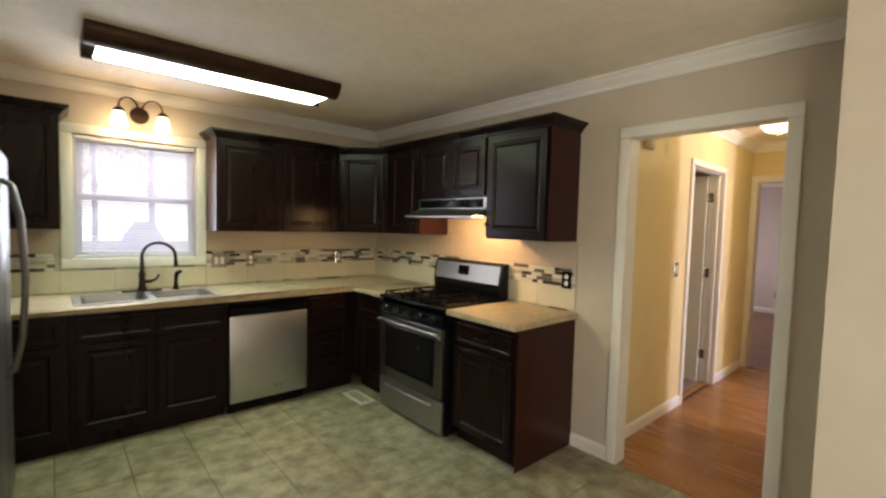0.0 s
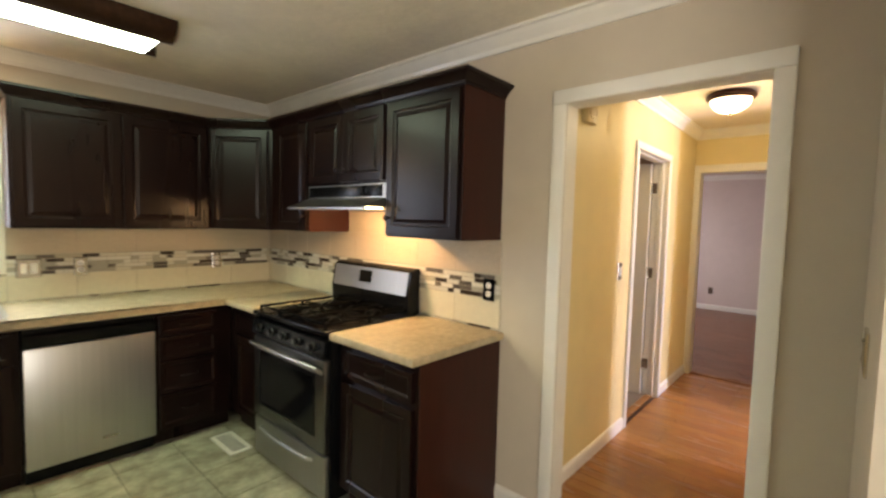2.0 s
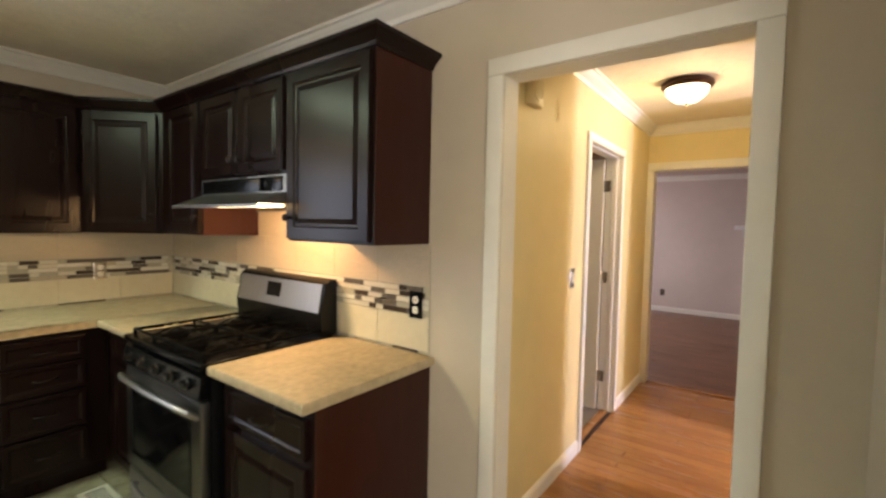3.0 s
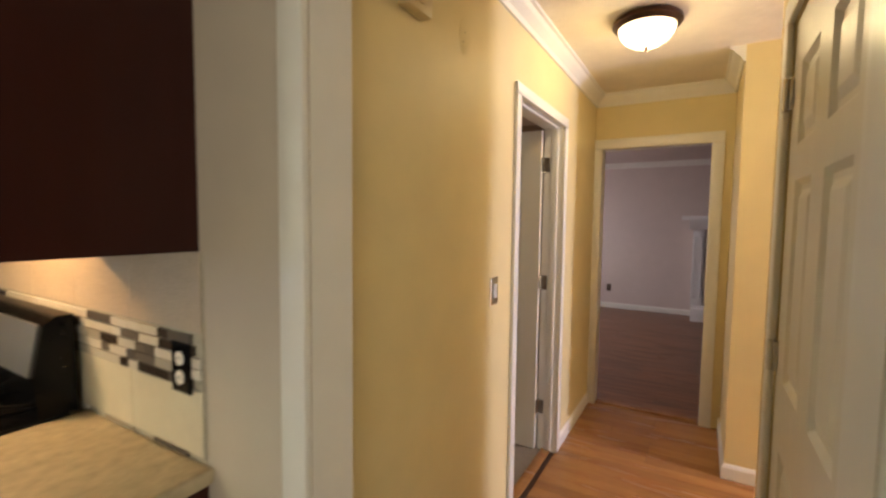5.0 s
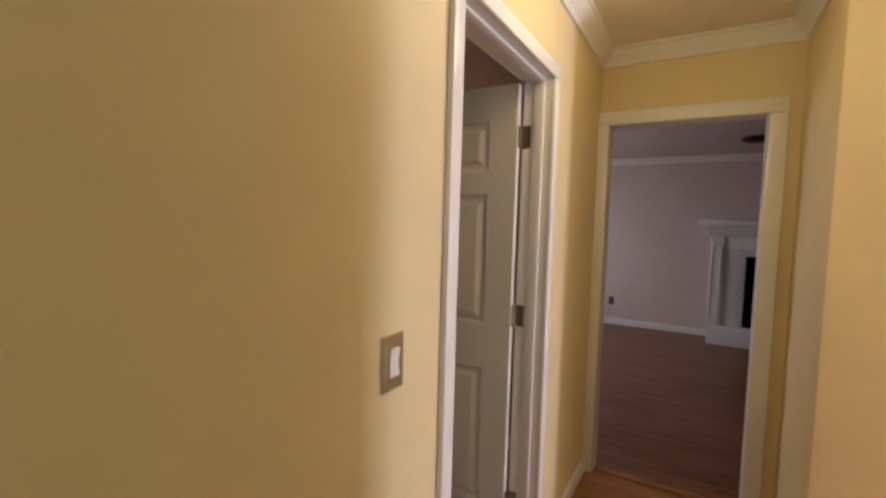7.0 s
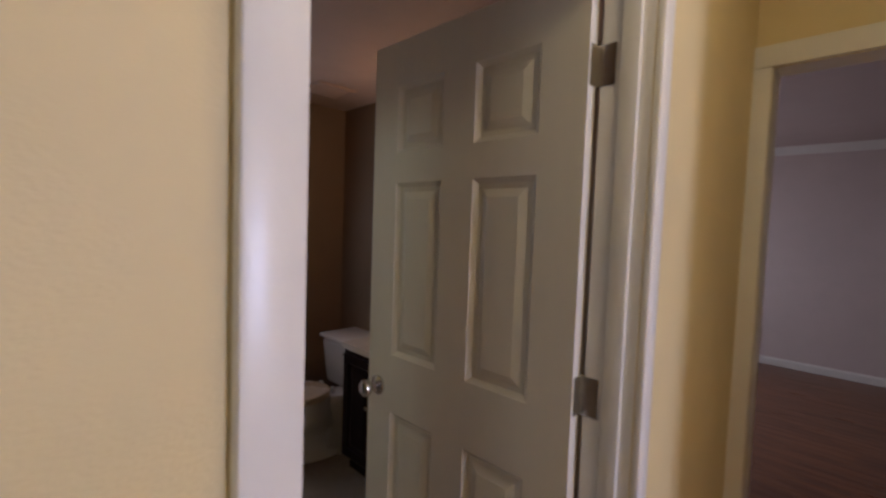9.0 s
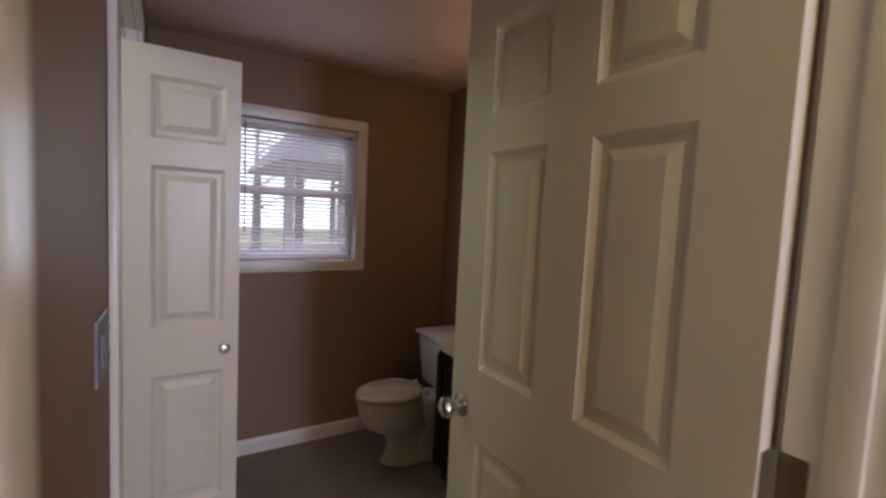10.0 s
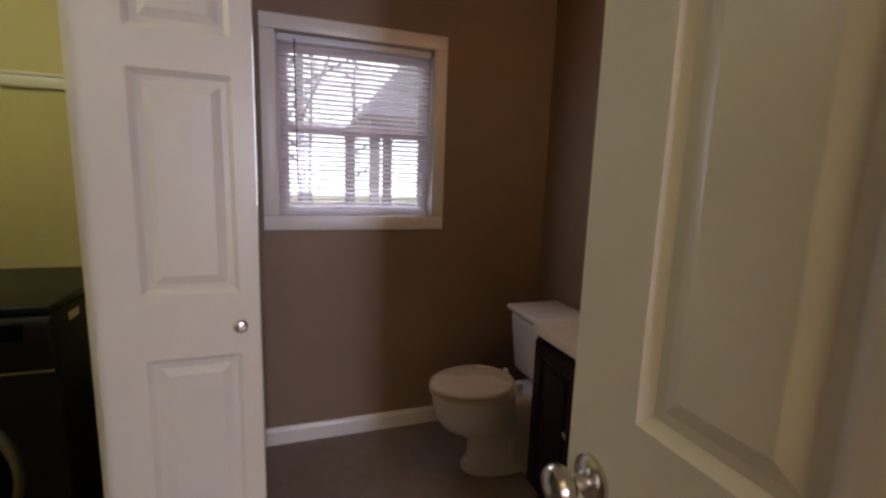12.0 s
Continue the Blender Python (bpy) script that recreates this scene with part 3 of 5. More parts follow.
def slab_door(w, h, t, cells, parent, name="leaf", material=None):
    """A moulded panel door leaf from x 0 to w, its faces at y 0 and t, with raised panels in the given cells."""
    material = material or M_DOOR
    bm = bmesh.new()
    us = sorted({0, w, *(c[0] for c in cells), *(c[1] for c in cells)})
    zs = sorted({0, h, *(c[2] for c in cells), *(c[3] for c in cells)})
    for i in range(len(us) - 1):
        for j in range(len(zs) - 1):
            cx, cz = (us[i] + us[i + 1]) / 2, (zs[j] + zs[j + 1]) / 2
            inside = any(c[0] < cx < c[1] and c[2] < cz < c[3] for c in cells)
            if not inside:
                for y in (0, t):
                    bm.faces.new([bm.verts.new(p) for p in ((us[i], y, zs[j]), (us[i + 1], y, zs[j]), (us[i + 1], y, zs[j + 1]), (us[i], y, zs[j + 1]))])
    for a, b, c, d in cells:
        for y, s in ((0, 1), (t, -1)):
            o = [bm.verts.new(p) for p in ((a, y, c), (b, y, c), (b, y, d), (a, y, d))]
            q = [bm.verts.new(p) for p in ((a + 0.014, y + s * 0.012, c + 0.014), (b - 0.014, y + s * 0.012, c + 0.014), (b - 0.014, y + s * 0.012, d - 0.014), (a + 0.014, y + s * 0.012, d - 0.014))]
            for k in range(4):
                bm.faces.new((o[k], o[(k + 1) % 4], q[(k + 1) % 4], q[k]))
            bm.faces.new(q)
    for p in (((0, 0, 0), (0, t, 0), (0, t, h), (0, 0, h)), ((w, 0, 0), (w, t, 0), (w, t, h), (w, 0, h)), ((0, 0, h), (w, 0, h), (w, t, h), (0, t, h)), ((0, 0, 0), (w, 0, 0), (w, t, 0), (0, t, 0))):
        bm.faces.new([bm.verts.new(q) for q in p])
    bmesh.ops.remove_doubles(bm, verts=bm.verts, dist=0.0004)
    leaf = part(name, bm, material, parent, smooth=None)
    for a, b, c, d in cells:
        bm = bmesh.new()
        for y, s in ((0.0115, 1), (t - 0.0115, -1)):
            lo = [bm.verts.new(p) for p in ((a + 0.028, y, c + 0.028), (b - 0.028, y, c + 0.028), (b - 0.028, y, d - 0.028), (a + 0.028, y, d - 0.028))]
            hi = [bm.verts.new(p) for p in ((a + 0.05, y - s * 0.009, c + 0.05), (b - 0.05, y - s * 0.009, c + 0.05), (b - 0.05, y - s * 0.009, d - 0.05), (a + 0.05, y - s * 0.009, d - 0.05))]
            for k in range(4):
                bm.faces.new((lo[k], lo[(k + 1) % 4], hi[(k + 1) % 4], hi[k]))
            bm.faces.new(hi)
            bm.faces.new(lo[::-1])
        part("panel", bm, material, leaf, smooth=None)
    return leaf


def six_cells(w, h):
    s = 0.118
    m = (w - 3 * s) / 2
    out = []
    for z0, z1 in ((0.235, 0.832), (1.020, 1.570), (1.664, h - 0.135)):
        out += [(s, s + m, z0, z1), (2 * s + m, w - s, z0, z1)]
    return out


def knob(parent, x, z, y, s, name="door_knob"):
    """A round door knob with its rose, sticking out along s from the face at y."""
    bm = bmesh.new()
    lathe(bm, [(0.032, 0), (0.032, 0.006), (0.026, 0.010), (0.012, 0.013), (0.011, 0.030), (0.020, 0.036), (0.027, 0.046), (0.028, 0.056), (0.024, 0.064), (0.012, 0.068), (0.004, 0.068)],
          m=Matrix.Translation((x, y, z)) @ Matrix.Rotation(radians(90 * s), 4, "X"))
    part(name, bm, M_NICKEL, parent, "satin nickel knob")


bath_door = thing("door_1", pose(6.522, 2.152, 0.008, 0, 0, 90.0), "cream white six-panel bathroom door standing open", "door", kind="structure")
leaf = slab_door(0.750, 2.008, 0.035, six_cells(0.750, 2.008), bath_door)
knob(leaf, 0.695, 0.905, 0.035, -1)
knob(leaf, 0.695, 0.905, 0.0, 1)
for hz in (0.27, 1.07, 1.80):
    bm = bmesh.new()
    cyl(bm, (-0.005, -0.006, hz - 0.045), (-0.005, -0.006, hz + 0.045), 0.0065, seg=12)
    box(bm, -0.0025, -0.0005, 0.001, 0.030, hz - 0.044, hz + 0.044)
    box(bm, -0.011, -0.001, -0.006, 0.004, hz - 0.044, hz + 0.044)
    box(bm, -0.044, -0.012, -0.0008, 0.0016, hz - 0.044, hz + 0.044)
    part("hinge", bm, M_NICKEL, bath_door, "satin nickel butt hinge")

closet_door = thing("door_2", pose(5.415, 1.076, 0.008, 0, 0, 180), "cream white six-panel closet door standing shut", "door", kind="structure")
slab_door(0.764, 2.015, 0.035, six_cells(0.764, 2.015), closet_door)
for hz in (0.27, 1.07, 1.82):
    bm = bmesh.new()
    cyl(bm, (-0.0015, -0.016, hz - 0.047), (-0.0015, -0.016, hz + 0.047), 0.0085, seg=12)
    box(bm, 0.0, 0.024, -0.010, -0.001, hz - 0.044, hz + 0.044, bevel=0.001)
    part("hinge", bm, M_NICKEL, closet_door, "satin nickel butt hinge")

bifold = thing("door_3", pose(0, 0, 0), "white bifold laundry door folded open", "door", kind="structure")
BC = [(0.10, 0.345 - 0.055, 0.30, 0.79), (0.10, 0.29, 0.965, 1.53), (0.10, 0.29, 1.62, 1.83)]
for k, (y, nm) in enumerate(((3.698, "leaf"), (3.734, "leaf"))):
    fold = slab_door(0.385, 1.925, 0.03, [(0.105, 0.335, c, d) for _, _, c, d in BC], bifold, nm)
    fold.matrix_basis = pose(5.643, y, 0.012, 0, 0, 1.0 if k == 0 else -1.0)
    if k == 0:
        bm = lathe(bmesh.new(), [(0.008, 0), (0.008, 0.008), (0.017, 0.014), (0.019, 0.022), (0.014, 0.030), (0.004, 0.032)],
                   m=Matrix.Translation((0.336, 0, 0.873)) @ Matrix.Rotation(radians(90), 4, "X"))
        part("knob", bm, M_NICKEL, fold, "small chrome knob")
track = boxed(5.625, 5.675, 3.07, 3.78, 1.965, 1.995)
solid("bifold_track", track, M_NICKEL, "metal track over the folding door", "door track", kind="structure")


# windows and blinds
def window(name, x0, x1, z0, z1, y, label):
    """A double-hung vinyl window with its glass, between x0 and x1, standing just past y."""
    t = thing(name, pose(0, 0, 0), label, "window", kind="structure")
    f = 0.020
    for nm, a in (("frame_side", (x0, x0 + f, y, y + 0.07, z0, z1)), ("frame_side", (x1 - f, x1, y, y + 0.07, z0, z1)),
                  ("frame_head", (x0 + f, x1 - f, y, y + 0.07, z1 - f, z1)), ("frame_sill", (x0 + f, x1 - f, y, y + 0.07, z0, z0 + f))):
        part(nm, boxed(*a, bevel=0.003), M_VINYLSASH, t)
    mid = (z0 + z1) / 2
    for nm, a, b, yy in (("lower_sash", z0 + f, mid + 0.02, y + 0.012), ("upper_sash", mid - 0.02, z1 - f, y + 0.040)):
        bm = bmesh.new()
        w = 0.028
        for q in ((x0 + f, x0 + f + w, a, b), (x1 - f - w, x1 - f, a, b), (x0 + f + w, x1 - f - w, a, a + w), (x0 + f + w, x1 - f - w, b - w, b)):
            box(bm, q[0], q[1], yy, yy + 0.024, q[2], q[3], bevel=0.002)
        s = part(nm, bm, M_VINYLSASH, t)
        g = part("pane", boxed(x0 + f + w, x1 - f - w, yy + 0.010, yy + 0.014, a + w, b - w), M_GLASS, s)
        g.visible_shadow = False
    return t


window("window_1", 1.85, 2.63, 1.16, 2.045, WY + 0.055, "white vinyl double-hung window, bright outside")
window("window_2", 6.066, 6.775, 1.115, 1.903, 4.54 + 0.055, "white vinyl double-hung bathroom window")


def blind(name, x0, x1, z0, z1, y, tilt, n, label, wand, vinyl):
    """A mini blind of narrow slats lowered over a window."""
    t = thing(name, pose(0, 0, 0), label, "blind")
    part("headrail", boxed(x0, x1, y - 0.014, y + 0.014, z1 - 0.028, z1, bevel=0.003), M_VINYLFRAME, t)
    part("bottom_rail", boxed(x0 + 0.004, x1 - 0.004, y - 0.012, y + 0.012, z0, z0 + 0.016, bevel=0.004), M_VINYLFRAME, t)
    bm = bmesh.new()
    rows = []
    for k in range(5):
        u = (k / 4 - 0.5) * 0.024
        rows.append((u, 0.0018 * (1 - (2 * k / 4 - 1) ** 2)))
    vs = [[bm.verts.new((x, u, w)) for u, w in rows] for x in (x0 + 0.005, x1 - 0.005)]
    for k in range(4):
        bm.faces.new((vs[0][k], vs[1][k], vs[1][k + 1], vs[0][k + 1]))
    me = mesh_of("slat", bm, vinyl, 60)
    for k in range(n):
        z = z0 + 0.03 + (z1 - 0.05 - z0 - 0.03) * k / (n - 1)
        ob = new("slat", me)
        ob.parent = t
        ob.matrix_basis = pose(0, y, z, tilt + random.uniform(-2, 2), 0, random.uniform(-0.08, 0.08))
    for x in (x0 + 0.12, (x0 + x1) / 2, x1 - 0.12):
        bm = bmesh.new()
        for yy in (y - 0.0125, y + 0.0125):
            cyl(bm, (x, yy, z0 + 0.01), (x, yy, z1 - 0.02), 0.0007, seg=5)
        part("ladder_cord", bm, M_VINYLFRAME, t)
    if wand:
        part("tilt_wand", cyl(bmesh.new(), (x0 + 0.075, y - 0.022, z1 - 0.62), (x0 + 0.07, y - 0.02, z1 - 0.02), 0.0035, seg=8), M_PLASTIC_BROWN, t, "thin dark tilt wand")


blind("window_blind", 1.862, 2.618, 1.172, 2.040, WY + 0.020, -46, 38, "bluish white mini blind lowered, slats half shut", False, M_SLATBLUE)
blind("window_blind", 6.073, 6.768, 1.125, 1.898, 4.54 + 0.022, -24, 34, "white mini blind lowered with open slats and a dark wand", True, M_SLAT)


# kitchen cabinets
DOORCUT = [(0.002, -0.001), (0.004, -0.001), (0.046, -0.001), (0.053, 0.006), (0.060, 0.007), (0.064, 0.007), (0.082, 0.002), (0.084, 0.0015)]
DRAWERCUT = [(0.003, -0.001), (0.022, -0.001), (0.028, 0.004), (0.034, 0.006)]


def cabinet_knob(parent, x, z, y=-0.02):
    bm = lathe(bmesh.new(), [(0.006, 0), (0.006, 0.012), (0.013, 0.017), (0.016, 0.024), (0.013, 0.030), (0.003, 0.032)],
               m=Matrix.Translation((x, y, z)) @ Matrix.Rotation(radians(90), 4, "X"), seg=16)
    part("knob", bm, M_DARKBRONZE, parent, "small dark bronze knob")


def cup_pull(parent, x, z, y=-0.02):
    pts = [(x - 0.048, y, z), (x - 0.046, y - 0.018, z), (x - 0.03, y - 0.027, z), (x, y - 0.03, z), (x + 0.03, y - 0.027, z), (x + 0.046, y - 0.018, z), (x + 0.048, y, z)]
    part("pull", sweep(bmesh.new(), pts, 0.0045, 8), M_DARKBRONZE, parent, "dark bronze arched pull")


def cabinet(name, m, w, d, z0, z1, fronts, label, toe=0.0, side=None, crown=False, group="kitchen cabinets"):
    """A cabinet box: local x along its front, y into its depth, front frame at y 0. fronts holds
    (kind, x0, x1, z0, z1, where its knob or pull sits)."""
    t = thing(name, m, label, "cabinet", group)
    bm = bmesh.new()
    box(bm, 0, w, 0, d, z0 + toe, z1, bevel=0.0015, seg=1)
    if toe:
        box(bm, 0.002, w - 0.002, 0.06, d, z0, z0 + toe, bevel=0.001, seg=1)
    part("body", bm, M_ESPRESSO, t, smooth=None)
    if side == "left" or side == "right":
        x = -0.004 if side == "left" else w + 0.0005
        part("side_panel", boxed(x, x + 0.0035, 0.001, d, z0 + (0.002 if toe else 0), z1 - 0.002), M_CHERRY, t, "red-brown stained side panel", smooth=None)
    for kind, a, b, c, e, spot in fronts:
        bm = stepped(bmesh.new(), a, b, c, e, -0.02, 0.0195, DOORCUT if kind == "door" else DRAWERCUT)
        f = part(kind, bm, M_ESPRESSO, t, smooth=None)
        if kind == "door" and spot:
            cabinet_knob(f, *spot, y=-0.021)
        elif spot:
            cup_pull(f, *spot, y=-0.021)
    return t


EAST = lambda y: pose(4.055, y, 0, 0, 0, -90)     # front faces the room from the east wall; local x runs towards -y
NORTH = lambda x: pose(x, 4.365, 0)               # front faces the room from the north wall
UB, UT = 1.388, 2.122
DE = EX - 0.001 - 4.055
cabinet("wall_cabinet", EAST(2.762), 0.522, DE, UB, UT, [("door", 0.012, 0.510, UB + 0.012, UT - 0.03, (0.038, UB + 0.10))],
        "espresso wall cabinet with one framed door beside the hood", side="right")
cabinet("wall_cabinet", EAST(3.530), 0.766, DE, 1.680, UT, [("door", 0.012, 0.380, 1.695, UT - 0.03, (0.352, 1.76)), ("door", 0.386, 0.754, 1.695, UT - 0.03, (0.414, 1.76))],
        "low espresso wall cabinet with two doors above the hood")
cabinet("wall_cabinet", EAST(4.028), 0.496, DE, UB, UT, [("door", 0.10, 0.484, UB + 0.012, UT - 0.03, (0.46, UB + 0.10))],
        "espresso wall cabinet with one door beside the corner", side="right")
cabinet("wall_cabinet", NORTH(2.702), 1.040, WY - 0.001 - 4.365, UB - 0.01, UT, [("door", 0.012, 0.512, UB + 0.002, UT - 0.03, None), ("door", 0.527, 1.026, UB + 0.002, UT - 0.03, None)],
        "wide espresso wall cabinet with two doors beside the window", side="left")
cabinet("wall_cabinet", pose(0.96, 4.365, 0), 0.815, WY - 0.001 - 4.365, UB - 0.01, UT, [("door", 0.012, 0.400, UB + 0.002, UT - 0.03, None), ("door", 0.414, 0.803, UB + 0.002, UT - 0.03, None)],
        "espresso wall cabinet with two doors near the refrigerator")
corner = thing("corner_wall_cabinet", pose(0, 0, 0), "espresso diagonal corner wall cabinet with one door", "cabinet", "kitchen cabinets")
part("body", prism(bmesh.new(), [(3.7435, 4.367), (4.057, 4.0295), (4.378, 4.0295), (4.378, 4.688), (3.7435, 4.688)], "z", UB - 0.005, UT), M_ESPRESSO, corner, smooth=None)
cdir = Vector((4.057 - 3.7435, 4.0295 - 4.367))
clen = cdir.length
cdoor = part("door", stepped(bmesh.new(), 0.03, clen - 0.03, UB + 0.01, UT - 0.03, -0.02, 0.0195, DOORCUT), M_ESPRESSO, corner, smooth=None)
cdoor.matrix_basis = pose(3.7435, 4.367, 0, 0, 0, math.degrees(math.atan2(cdir.y, cdir.x)))
cabinet_knob(cdoor, clen - 0.055, UB + 0.10, y=-0.021)
TOPCROWN = [(0, 2.106), (0.010, 2.106), (0.014, 2.120), (0.040, 2.147), (0.052, 2.153), (0.052, 2.168), (0, 2.168)]
wc = thing("cabinet_crown", pose(0, 0, 0), "espresso crown moulding along the wall cabinet tops", "trim", kind="structure")
moulding("crown_strip", [(2.700, WY - 0.002), (2.700, 4.364), (3.7435, 4.364), (4.054, 4.0295), (4.054, 2.238), (EX - 0.003, 2.238)], [(-o, z) for o, z in TOPCROWN], M_ESPRESSO, "", parent=wc)
moulding("crown_strip", [(0.96, 4.364), (1.777, 4.364), (1.777, WY - 0.002)], [(-o, z) for o, z in TOPCROWN], M_ESPRESSO, "", parent=wc)

LOWN = lambda x: pose(x, 4.072, 0)
LOWE = lambda y: pose(3.785, y, 0, 0, 0, -90)
DN, DLE, CT = WY - 0.001 - 4.072, EX - 0.001 - 3.785, 0.868
cabinet("sink_base_cabinet", LOWN(1.800), 0.900, DN, 0, CT, [("drawer", 0.035, 0.440, 0.700, 0.835, None), ("drawer", 0.462, 0.870, 0.700, 0.835, None),
        ("door", 0.035, 0.440, 0.125, 0.675, None), ("door", 0.462, 0.870, 0.125, 0.675, None)], "espresso sink base cabinet with two doors and false drawers", toe=0.1)
cabinet("base_cabinet", LOWN(0.97), 0.828, DN, 0, CT, [("drawer", 0.03, 0.40, 0.700, 0.835, None), ("drawer", 0.42, 0.79, 0.700, 0.835, None),
        ("door", 0.03, 0.40, 0.125, 0.675, None), ("door", 0.42, 0.79, 0.125, 0.675, None)], "espresso base cabinet with two doors near the refrigerator", toe=0.1)
cabinet("drawer_base_cabinet", LOWN(3.312), 0.470, DN, 0, CT, [("drawer", 0.02, 0.36, c, e, (0.19, (c + e) / 2)) for c, e in ((0.715, 0.835), (0.555, 0.700), (0.345, 0.540), (0.120, 0.330))],
        "espresso base cabinet with four drawers in a stack", toe=0.1)
cabinet("base_cabinet", LOWE(4.070), 0.508, DLE, 0, CT, [("drawer", 0.10, 0.49, 0.700, 0.835, None), ("door", 0.10, 0.49, 0.125, 0.675, None)],
        "narrow espresso base cabinet in the corner beside the range", toe=0.1)
cabinet("base_cabinet", LOWE(2.785), 0.562, DLE, 0, CT, [("drawer", 0.035, 0.535, 0.690, 0.825, (0.285, 0.757)), ("door", 0.035, 0.535, 0.115, 0.660, None)],
        "espresso base cabinet with a drawer and door at the counter end", toe=0.1, side="right")


def counter(name, outline, edges, label):
    """A laminate top with a rolled front edge."""
    bm = prism(bmesh.new(), outline, "z", 0.870, 0.910)
    bmesh.ops.bevel(bm, geom=[e for e in bm.edges if abs(e.verts[0].co.z - e.verts[1].co.z) < 1e-5], offset=0.010, segments=3, profile=0.5, affect="EDGES")
    return solid(name, bm, M_COUNTER, label, "counter")


# counters, the long one with a hole for the sink
lc = bmesh.new()
for q in ((0.97, 1.84, 4.025, 4.686), (1.84, 2.66, 4.025, 4.115), (1.84, 2.66, 4.585, 4.686), (2.66, 4.376, 4.025, 4.686), (3.715, 4.376, 3.562, 4.025)):
    for a in [lc.faces.new([lc.verts.new((x, y, 0.910)) for x, y in ((q[0], q[2]), (q[1], q[2]), (q[1], q[3]), (q[0], q[3]))])]:
        pass
bmesh.ops.remove_doubles(lc, verts=lc.verts, dist=1e-5)
ext = bmesh.ops.extrude_face_region(lc, geom=list(lc.faces))
bmesh.ops.translate(lc, vec=(0, 0, -0.040), verts=[v for v in ext["geom"] if isinstance(v, bmesh.types.BMVert)])
bmesh.ops.recalc_face_normals(lc, faces=lc.faces)
bmesh.ops.bevel(lc, geom=[e for e in lc.edges if e.is_manifold and e.calc_face_angle(0) > 1.2 and abs(e.verts[0].co.z - e.verts[1].co.z) < 1e-5 and e.verts[0].co.y < 4.03 and e.verts[1].co.y < 4.03],
                offset=0.012, segments=3, profile=0.5, affect="EDGES")
solid("countertop", lc, M_COUNTER, "beige speckled laminate countertop running round the corner", "counter")
counter("countertop", [(3.715, 2.195), (4.376, 2.195), (4.376, 2.786), (3.715, 2.786)], None, "beige speckled laminate countertop end piece beside the range")

# sink and faucet
sink = thing("sink", pose(2.25, 4.35, 0.911), "double-bowl stainless steel drop-in sink", "sink")
rim = bmesh.new()
for x0, x1, y0, y1 in ((-0.42, 0.42, -0.245, -0.205), (-0.42, 0.42, 0.145, 0.245), (-0.42, -0.38, -0.205, 0.145), (0.38, 0.42, -0.205, 0.145), (-0.02, 0.02, -0.205, 0.145)):
    box(rim, x0, x1, y0, y1, 0.0, 0.006)
part("rim", rim, M_STEEL, sink)
for x0, x1 in ((-0.38, -0.02), (0.02, 0.38)):
    bm = bmesh.new()
    prev = None
    for inset, z in ((0.0, 0.006), (0.006, -0.01), (0.02, -0.15), (0.05, -0.175)):
        cx, cy, a, b, r = (x0 + x1) / 2, -0.03, (x1 - x0) / 2 - inset, 0.175 - inset, 0.05
        ring = []
        for sx, sy, a0 in ((1, 1, 0), (-1, 1, 90), (-1, -1, 180), (1, -1, 270)):
            for k in range(5):
                an = radians(a0 + 22.5 * k)
                ring.append(bm.verts.new((cx + sx * (a - r) + r * math.cos(an), cy + sy * (b - r) + r * math.sin(an), z)))
        if prev:
            for k in range(len(ring)):
                bm.faces.new((prev[k], prev[(k + 1) % len(ring)], ring[(k + 1) % len(ring)], ring[k]))
        prev = ring
    bm.faces.new(prev)
    bowl = part("bowl", bm, M_STEEL, sink)
    part("drain", lathe(bmesh.new(), [(0.04, 0), (0.04, 0.003), (0.025, 0.002)], at=((x0 + x1) / 2, -0.03, -0.1745)), M_NICKEL, bowl)
faucet = thing("faucet", pose(2.235, 4.545, 0.917), "dark bronze gooseneck faucet with side lever", "faucet")
part("deck_plate", boxed(-0.125, 0.125, -0.028, 0.028, 0, 0.010, bevel=0.006), M_DARKBRONZE, faucet)
part("body", lathe(bmesh.new(), [(0.030, 0.010), (0.028, 0.03), (0.021, 0.045), (0.019, 0.10), (0.023, 0.115), (0.023, 0.135), (0.015, 0.15), (0.014, 0.22)]), M_DARKBRONZE, faucet)
neck = [(0, 0, 0.14), (0, 0, 0.245)] + [(0.10 - 0.10 * math.cos(radians(a)), -0.05 + 0.05 * math.cos(radians(a)), 0.26 + 0.105 * math.sin(radians(a))) for a in range(0, 181, 15)] + [(0.20, -0.10, 0.225)]
part("spout", sweep(bmesh.new(), neck, 0.0115), M_DARKBRONZE, faucet)
part("spout_tip", cyl(bmesh.new(), (0.20, -0.10, 0.232), (0.203, -0.1, 0.19), 0.013, 0.016), M_DARKBRONZE, faucet)
lever = part("lever", sweep(bmesh.new(), [(0.018, -0.01, 0.075), (0.055, -0.02, 0.075), (0.085, -0.025, 0.088), (0.105, -0.028, 0.125)], [0.014, 0.013, 0.009, 0.008]), M_DARKBRONZE, faucet)
sprayer = thing("side_sprayer", pose(2.455, 4.545, 0.917), "dark bronze side sprayer on the sink deck", "faucet")
part("base", lathe(bmesh.new(), [(0.024, 0), (0.024, 0.006), (0.017, 0.02), (0.015, 0.04)]), M_DARKBRONZE, sprayer)
part("head", sweep(bmesh.new(), [(0, 0, 0.035), (0, 0, 0.08), (0.002, -0.004, 0.115), (0.012, -0.014, 0.135), (0.03, -0.03, 0.142)], [0.012, 0.013, 0.016, 0.016, 0.012]), M_DARKBRONZE, sprayer)

